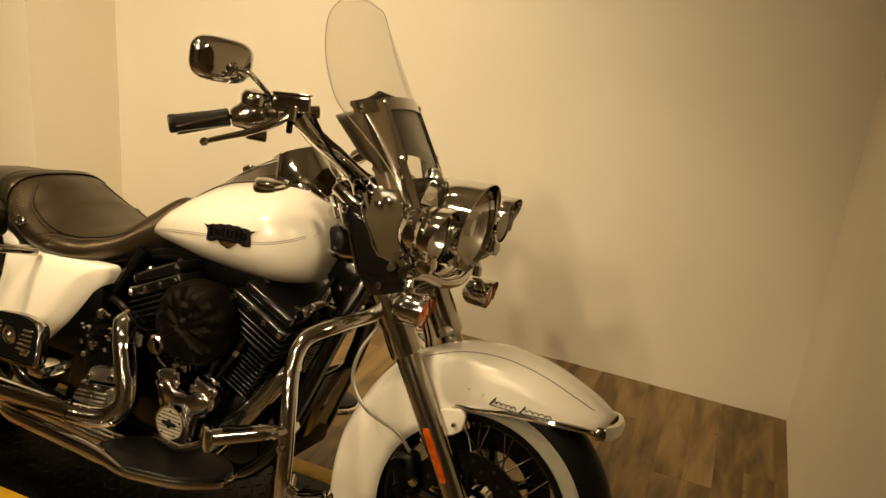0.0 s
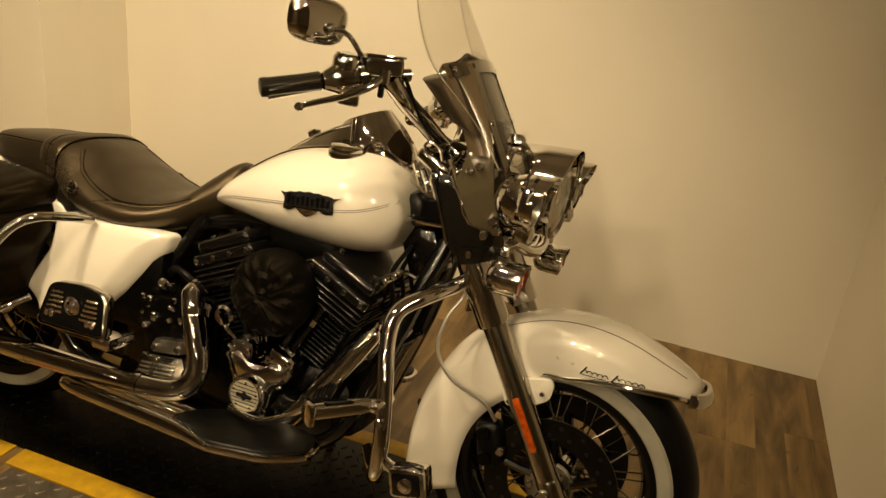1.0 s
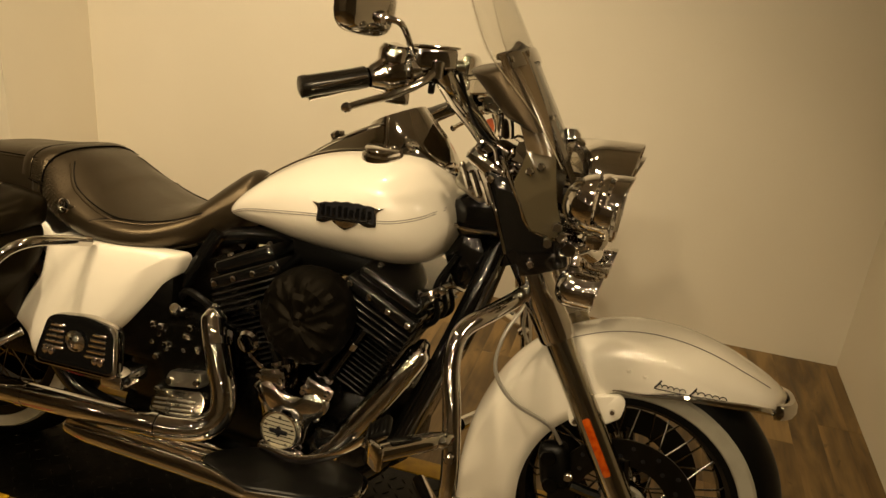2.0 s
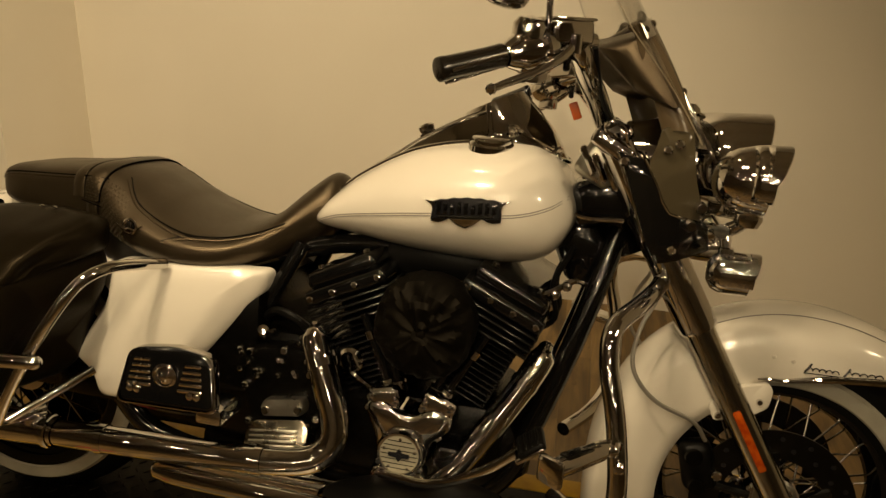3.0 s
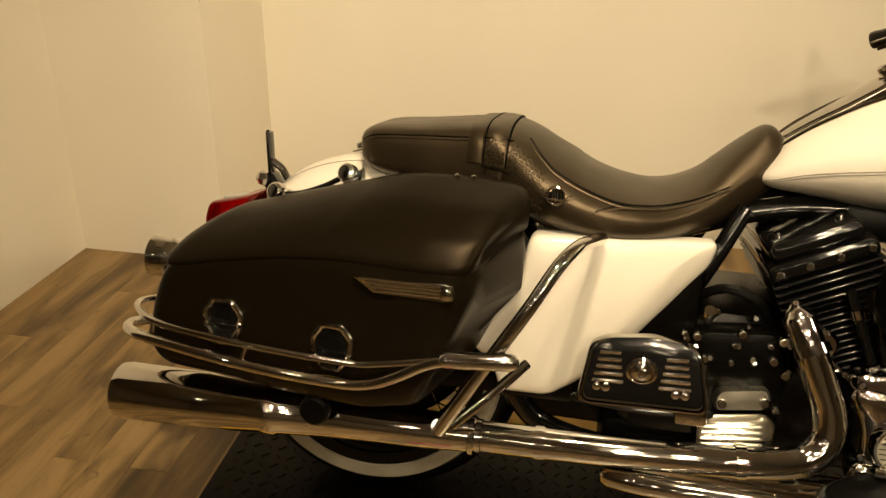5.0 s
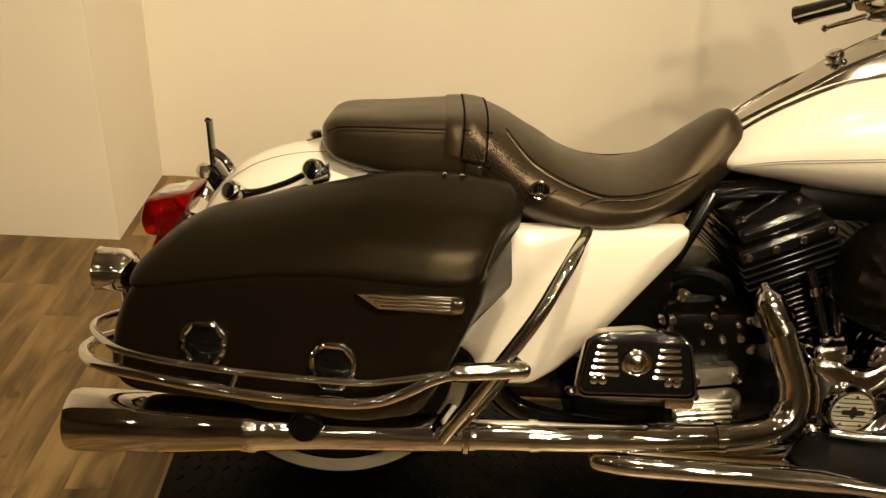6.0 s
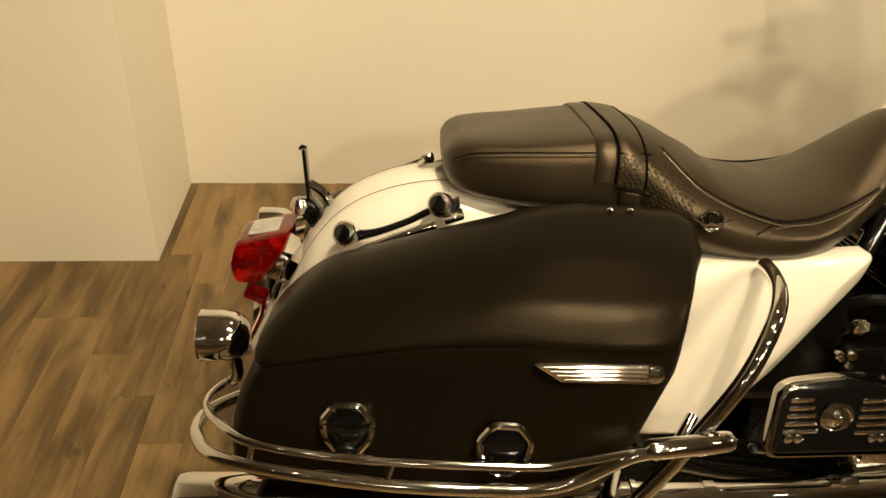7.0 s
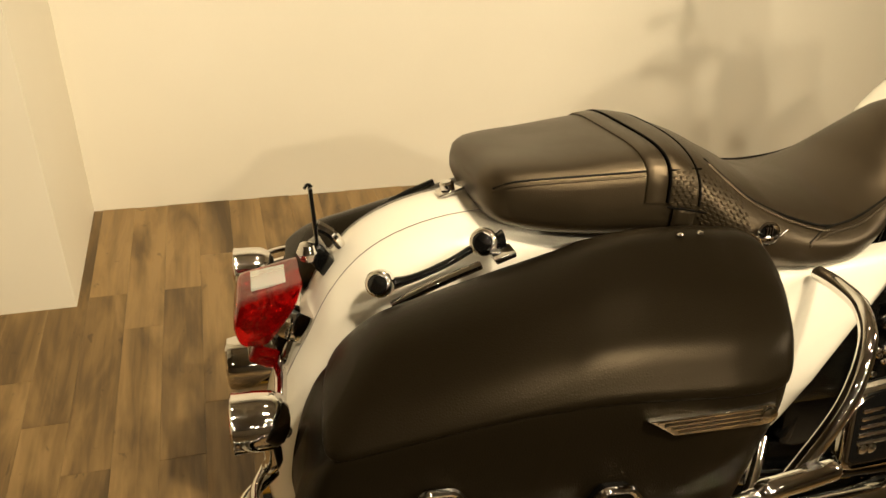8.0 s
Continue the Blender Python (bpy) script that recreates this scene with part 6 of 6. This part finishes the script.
for s in (-1, 1):
    o = Vector((0.610, s * 0.203, 0.924 if s < 0 else 0.936))
    pl = part("passing_lamp", lathe([(-0.078, 0.0005), (-0.076, 0.016), (-0.070, 0.030), (-0.058, 0.043), (-0.042, 0.052), (-0.022, 0.0572), (-0.004, 0.0585), (0.0, 0.060), (0.008, 0.060), (0.010, 0.054)], o, (1, 0, 0), 36), CHROME, bike, "round chrome passing lamp with a visor")
    v = part("visor", visor(o, 0.0580, 0.026, 0.020), CHROME, pl, "chrome lamp visor", 30)
    v.modifiers.new("thickness", "SOLIDIFY").thickness = 0.002
    part("reflector_bowl", lathe([(-0.035, 0.0005), (-0.03, 0.024), (-0.01, 0.045), (0.004, 0.054)], o, (1, 0, 0), 28), REFLECT, pl)
    g = part("lamp_glass", lathe([(0.004, 0.054), (0.010, 0.042), (0.014, 0.02), (0.015, 0.0005)], o, (1, 0, 0), 28), CLEAR, pl, "clear lamp glass")
    g.visible_shadow = False
    part("stem", tube([(0.600, s * 0.200, 0.868), (0.590, s * 0.196, 0.850), (0.575, s * 0.185, 0.838)], 0.012, 10, 3), CHROME, pl)
    part("ball_cup", lathe([(-0.02, 0.02), (0, 0.024), (0.014, 0.018), (0.016, 0.0005)], (0.600, s * 0.200, 0.862), (0, 0, -1), 18), CHROME, pl)
    fl = bullet_lamp(0.576, s * 0.203, 0.757 - s * 0.011, 1, 0.036, "front_turn_lamp", AMBER, "chrome bullet turn lamp with an amber lens")
    part("lamp_hood", visor((0.606, s * 0.203, 0.757 - s * 0.011), 0.0345, 0.010, 0.018), CHROME, fl)
    part("arm", tube([(0.575, s * 0.203, 0.785), (0.572, s * 0.200, 0.812), (0.566, s * 0.190, 0.838)], 0.009, 10, 3), CHROME, fl)
    part("arm_clamp", lathe([(-0.012, 0.013), (0.012, 0.013), (0.014, 0.010), (0.014, 0.0005)], (0.574, s * 0.202, 0.797), (0, 0, 1), 14), CHROME, fl)
    for x, z in ((0.512, 0.835), (0.535, 0.850), (0.525, 0.868)):
        part("fitting", lathe([(0, 0.010), (0.010, 0.011), (0.018, 0.008), (0.018, 0.0005)], (x, s * 0.165, z), (0.2, s, 0), 14), CHROME, fl)
lightbar = part("light_bar", tube([(0.560, -0.215, 0.838), (0.575, -0.14, 0.828), (0.590, -0.07, 0.806), (0.596, 0, 0.800), (0.590, 0.07, 0.806), (0.575, 0.14, 0.828), (0.560, 0.215, 0.838)], 0.0125, 12, 5), CHROME, bike, "chrome auxiliary light bar")
part("bar_bracket", box(0.545, 0, 0.815, 0.06, 0.15, 0.03, 0.01), CHROME, lightbar)

# ---- windshield with pouch ----
def screen_point(y, z):
    """The sheet, turned a little to the left with the bars."""
    return Vector((0.542 - 0.62 * (z - 1.0) - 0.92 * y * y - 0.125 * (y + 0.24), y, z - 0.62 * y * y))


outline_half = [(0.86, 0.150), (0.90, 0.162), (0.96, 0.158), (1.00, 0.162), (1.04, 0.170), (1.08, 0.186), (1.12, 0.208), (1.16, 0.232), (1.20, 0.247), (1.26, 0.240), (1.31, 0.220), (1.35, 0.190), (1.375, 0.145), (1.385, 0.09), (1.388, 0.03)]
loops = []
for k in range(27):
    z = 0.985 + 0.403 * k / 26
    half = lerp_table(outline_half, z)[0]
    loops.append([screen_point(half * (-1 + 2 * j / 24), z) for j in range(25)])
screen = part("windshield", rings(loops, close=False), CLEAR, bike, "tall clear acrylic windshield", 70)
screen.visible_shadow = False
screen.modifiers.new("thickness", "SOLIDIFY").thickness = 0.004
edge = [screen_point(-lerp_table(outline_half, z)[0], z) for z in (0.99, 1.04, 1.08, 1.12, 1.16, 1.20, 1.26, 1.31, 1.35, 1.375, 1.386)]
edge += [screen_point(lerp_table(outline_half, z)[0], z) for z in (1.386, 1.375, 1.35, 1.31, 1.26, 1.20, 1.16, 1.12, 1.08, 1.04, 0.99)]
part("polished_edge", tube(edge, 0.0010, 6, 3), SMOKE, screen)


def screen_strip(y0, z0, y1, z1, w, lift, name, material, steps=14):
    loops = []
    for k in range(steps + 1):
        t = k / steps
        y, z = y0 + (y1 - y0) * t, z0 + (z1 - z0) * t
        p = screen_point(y, z)
        dy, dz = (0, w) if abs(y1 - y0) > abs(z1 - z0) else (w, 0)
        a, b = screen_point(y - dy, z - dz), screen_point(y + dy, z + dz)
        up = Vector((0.82, 0, 0.3)) * 0.004
        back = Vector((lift, 0, 0))
        loops.append([a + back, a + back + up, b + back + up, b + back])
    return part(name, rings(loops), material, screen)


# Chrome strips in the darker copy, its brown reflections held in the colour.
screen_strip(-0.205, 1.174, 0.205, 1.174, 0.012, 0.002, "cross_strip", CONSOLE)
for s in (-1, 1):
    screen_strip(s * 0.140, 0.955, s * 0.120, 1.180, 0.0125, 0.003, "upright_strip", CONSOLE)
    for y, z in ((0.120, 1.176), (0.128, 1.068), (0.198, 1.174)):
        p = screen_point(s * y, z)
        part("strip_bolt", lathe([(0.004, 0.007), (0.008, 0.006), (0.010, 0.003), (0.0102, 0.0003)], p, (0.85, 0, 0.4), 12), CHROME, screen)
    # lower panel, the wall's reflection put into its taupe: it faces ahead under the cross strip and swings round to
    # the fork side
    aft = 0.0 if s < 0 else 0.04
    rear_edge = smooth_path([Vector((0.374 - aft, s * 0.203, 1.158)), Vector((0.396 - aft, s * 0.186, 1.105)), Vector((0.424 - aft, s * 0.169, 1.045)), Vector((0.446 - aft, s * 0.163, 0.992))], 6)
    fore_edge = smooth_path([Vector((0.408 - aft, s * 0.126, 1.172)), Vector((0.441 - aft, s * 0.136, 1.118)), Vector((0.474 - aft, s * 0.146, 1.058)), Vector((0.501 - aft, s * 0.155, 0.992))], 6)
    loops = []
    for a, b in zip(rear_edge, fore_edge):
        row = [a + (b - a) * (k / 8) + Vector((0.3, s, 0.1)) * (0.010 * math.sin(math.pi * k / 8)) for k in range(9)]
        loops.append(row + [q - Vector((0.3, s, 0.1)) * 0.003 for q in reversed(row)])
    part("lower_panel", rings(loops), TAUPE_REFLECT, screen, "lower windshield panel, the tan wall's reflection put into its taupe colour", 60)
# pouch on the inside
loops = []
for k in range(29):
    t = k / 28
    y = -0.185 + 0.370 * t
    top, low = 1.172 - 0.012 * abs(t - 0.5), 1.060 - 0.008 * abs(2 * t - 1) ** 2 + 0.012 * (1 - abs(2 * t - 1)) - 0.006 * math.sin(6 * math.pi * t)
    fat = 0.042 * (1 - abs(2 * t - 1) ** 14) + 0.030
    f0, f1 = screen_point(y, top), screen_point(y, low)
    ring = []
    for j in range(12):
        v = j / 11
        ring.append(f0 + (f1 - f0) * v + Vector((-0.006, 0, 0)))
    for j in range(12):
        v = 1 - j / 11
        ring.append(f0 + (f1 - f0) * v + Vector((-0.008 - fat * (1.35 - 0.5 * v) * min(1.0, 0.55 + 5 * v, 0.25 + 5 * (1 - v)), 0, -0.020 * (1 - v))))
    loops.append(ring)
pouch = part("windshield_pouch", rings(loops), LEATHER, screen, "black leather pouch behind the windshield", 60)
part("pouch_trim", tube([screen_point(y, 1.174) + Vector((-0.020, 0, 0.003)) for y in (-0.195, -0.15, -0.08, 0, 0.08, 0.15, 0.195)], 0.007, 8, 4), LEATHER, pouch)
for s in (-1, 1):
    part("pouch_peak", tube([screen_point(y, z) + Vector((-0.010, 0, 0.0)) for y, z in ((s * 0.165, 1.179), (s * 0.125, 1.186), (s * 0.109, 1.191), (s * 0.092, 1.187), (s * 0.05, 1.180))], 0.007, 8, 4), LEATHER, pouch)

# ---- handlebar, controls and mirrors ----
bars = part("handlebar", tube([(0.292, -0.262, 1.114), (0.300, -0.246, 1.096), (0.313, -0.205, 1.068), (0.330, -0.145, 1.036), (0.346, -0.075, 0.998), (0.356, -0.030, 0.982), (0.358, 0, 0.979), (0.356, 0.030, 0.982), (0.346, 0.075, 0.998), (0.328, 0.140, 1.022), (0.306, 0.190, 1.044), (0.290, 0.226, 1.064), (0.280, 0.240, 1.078)], 0.0195, 16, 6), CHROME, bike, "pulled-back chrome handlebar")
part("riser", box(0.375, 0, 0.972, 0.05, 0.13, 0.05, 0.014, rot(0, 25, 0), 3), CHROME, bars, "chrome handlebar riser")
for s in (-1, 1):
    # the bars are turned a little: the left end sits lower and further back
    turned = 1.0 if s > 0 else 0.0
    P = lambda t, dz=0.0, dx=0.0, dy=0.0: Vector((0.300 - 0.195 * t + dx - turned * (0.010 + 0.024 * t), s * (0.238 + 0.180 * t + dy - 0.026 * turned), 1.122 - 0.075 * t + 0.03 * t * (1 - t) + dz - turned * (0.036 + 0.019 * t)))
    d = (P(1) - P(0)).normalized()
    part("bar_end", tube([P(-0.08), P(0.1), P(0.4)], 0.0135, 12, 2), CHROME, bars)
    grip = part("grip", lathe([(0, 0.015), (0.003, 0.0185), (0.03, 0.0175), (0.10, 0.0178), (0.108, 0.019), (0.116, 0.018), (0.118, 0.013), (0.118, 0.0005)], P(0.58), d, 22), GRIPRUB, bars, "black rubber grip with a chrome band")
    for k in range(3):
        a = 2.1 * k + 0.7
        u = d.orthogonal().normalized()
        w = d.cross(u)
        q = (u * math.cos(a) + w * math.sin(a)) * 0.0175
        part("grip_band", tube([P(0.60) + q, P(0.95) + q], 0.003, 6, 1), CHROME, grip)
    switch = part("switch_housing", lathe([(0, 0.020), (0.004, 0.027), (0.020, 0.029), (0.024, 0.025), (0.030, 0.025), (0.034, 0.031), (0.064, 0.031), (0.074, 0.024), (0.084, 0.020), (0.090, 0.016)], P(0.24), d, 24, squash=(1, 1.05)), CHROME, bars, "chrome switch housing")
    part("housing_cap", lathe([(-0.02, 0.020), (0, 0.026), (0.022, 0.027), (0.032, 0.020), (0.036, 0.0005)], P(0.42, 0.016), (0.1, 0.1 * s, 1), 20), CHROME, switch)
    for k, t in enumerate((0.36, 0.44, 0.50)):
        part("switch_button", box(*P(t, -0.006, -0.026), 0.014, 0.012, 0.010, 0.003), INK if k else CHROME, switch)
    yaw = math.degrees(math.atan2(d.y, d.x))
    master = part("master_cylinder", box(*P(0.15, 0.018), 0.078, 0.056, 0.038, 0.007, rot(0, 4, yaw), 3), CHROME, bars, "chrome reservoir with a flat lid")
    part("reservoir_lid", box(*P(0.15, 0.038), 0.080, 0.058, 0.005, 0.002, rot(0, 4, yaw)), CHROME, master)
    part("lever_pivot", lathe([(-0.014, 0.013), (0.014, 0.013), (0.016, 0.009), (0.016, 0.0005)], P(0.24, 0.004, 0.035), (0, 0, 1), 14), CHROME, master)
    part("control_box", box(*P(0.40, -0.040, 0.01), 0.042, 0.022, 0.024, 0.005, rot(0, 0, yaw)), CHROME, switch)
    part("dangling_switch", box(*P(0.16, -0.028, 0.01), 0.012, 0.012, 0.028, 0.004), BLACK, switch)
    lever = part("lever", tube([P(0.24, 0.004, 0.035), P(0.40, -0.010, 0.050), P(0.60, -0.020, 0.056), P(0.80, -0.022, 0.058), P(0.92, -0.022, 0.062)], lambda q: 0.0085 - 0.003 * q, 10, 5), CHROME, bars, "chrome hand lever with a ball end")
    part("lever_ball", lathe([(-0.009, 0.0005), (-0.006, 0.007), (0, 0.0095), (0.006, 0.007), (0.009, 0.0005)], P(0.92, -0.022, 0.062), (0, 0, 1), 14), CHROME, lever)
    # mirror
    m0 = Vector((0.192, -0.392, 1.192)) if s < 0 else Vector((0.174, 0.372, 1.130))
    facing = Vector((-0.94, 0.29 if s < 0 else -0.06, 0.06)).normalized()
    u = facing.cross(Vector((0, 0, 1))).normalized()
    v = u.cross(facing)
    o = []
    for k in range(40):
        a = 2 * math.pi * k / 40
        o.append((0.066 * power(math.cos(a), 0.62) * (1 + 0.06 * math.sin(a)), 0.042 * power(math.sin(a), 0.66)))
    sh = part("mirror", pillow(o, lambda p, q, h: m0 + u * p + v * q - facing * h, [(0.92, -0.010), (1.0, -0.010), (1.02, -0.004), (1.0, 0.004), (0.93, 0.012), (0.75, 0.018), (0.4, 0.022), (0.05, 0.023)]), CHROME, bars, "chrome-backed oval mirror")
    part("mirror_glass", pillow(o, lambda p, q, h: m0 + u * p + v * q + facing * h, [(0.90, 0.009), (0.90, 0.0105), (0.3, 0.0105)]), CHROME, sh, "mirror glass")
    part("mirror_stem", tube([P(0.30, 0.02), P(0.38, 0.042, 0.02), m0 + Vector((0.058, -s * 0.024, -0.020)), m0 + Vector((0.048, -s * 0.006, -0.012)), m0 + Vector((0.026, -s * 0.004, -0.012))], 0.0055, 10, 4), CHROME, sh)
    part("stem_joint", lathe([(-0.012, 0.0005), (-0.009, 0.010), (0, 0.013), (0.009, 0.010), (0.012, 0.0005)], m0 + Vector((0.024, -s * 0.004, -0.012)), facing, 14), CHROME, sh)
    part("brake_hose", tube([P(0.05, -0.006, 0.03), (0.338, s * 0.180, 1.040), (0.362, s * 0.110, 0.995), (0.384, s * 0.075, 0.955), (0.40, s * 0.06, 0.90)], 0.0042, 8, 5), RUBBER, bars)
part("key_tag", box(0.277, 0.270, 1.006, 0.020, 0.014, 0.040, 0.003, rot(0, -24, 0)), mat("orange_plastic", (0.5, 0.09, 0.015), 0.4), bars, "small orange tag")
part("bar_switch_cluster", box(0.300, 0.16, 1.06, 0.05, 0.06, 0.04, 0.01), CHROME, bars)

# ---- floor planks: each a piece of its own in the bay ----
PLANK = 0.0935
Y_NEAR = 1.35


def plank_mesh(name, length):
    return finish(name, box(0, 0, -0.0045, PLANK - 0.0002, length - 0.0004, 0.009, 0.0005, None, 1), WOOD, smooth=False)


plank_meshes = {n: plank_mesh("plank", n) for n in (1.2, 0.9, 0.6, 0.45)}
random.seed(11)
fields = []
x = X_LEFT + PLANK / 2
while x < X_RIGHT + PLANK / 2:
    y = Y_BACK - 0.002 + random.choice((0.0, 0.15, 0.3))
    while y > Y_NEAR:
        n = random.choice((1.2, 0.9, 0.6, 0.6, 0.45))
        if y > Y_BACK:
            n = 0.6
        ob = new("plank", plank_meshes[n])
        ob.location = (x, y - n / 2, FLOOR_Z)
        ob.parent = floor
        ob.matrix_parent_inverse = floor.matrix_world.inverted()
        y -= n
    fields.append((x - PLANK / 2, y))
    x += PLANK
# the planks nearer and beside the bay, joined
for x0, x1 in ((WEST, X_LEFT), (X_RIGHT + 0.06, EAST)):
    x = x0
    while x + PLANK <= x1:
        fields.append((x, Y_OPEN))
        x += PLANK
verts, faces = [], []
for x, y in fields:
    while y - 0.9 > Y_FRONT:
        k = len(verts)
        w, e = PLANK - 0.001, 0.899
        verts += [(x, y, 0), (x + w, y, 0), (x + w, y - e, 0), (x, y - e, 0), (x, y, -0.008), (x + w, y, -0.008), (x + w, y - e, -0.008), (x, y - e, -0.008)]
        faces += [(k + 3, k + 2, k + 1, k), (k, k + 1, k + 5, k + 4), (k + 1, k + 2, k + 6, k + 5), (k + 2, k + 3, k + 7, k + 6), (k + 3, k, k + 4, k + 7)]
        y -= 0.9
field = bpy.data.meshes.new("plank_field")
field.from_pydata(verts, [], faces)
field.materials.append(WOOD_FIELD)
ob = new("plank_field", field)
ob.parent = floor
ob.matrix_parent_inverse = floor.matrix_world.inverted()
tagged(ob, kind="stuff")
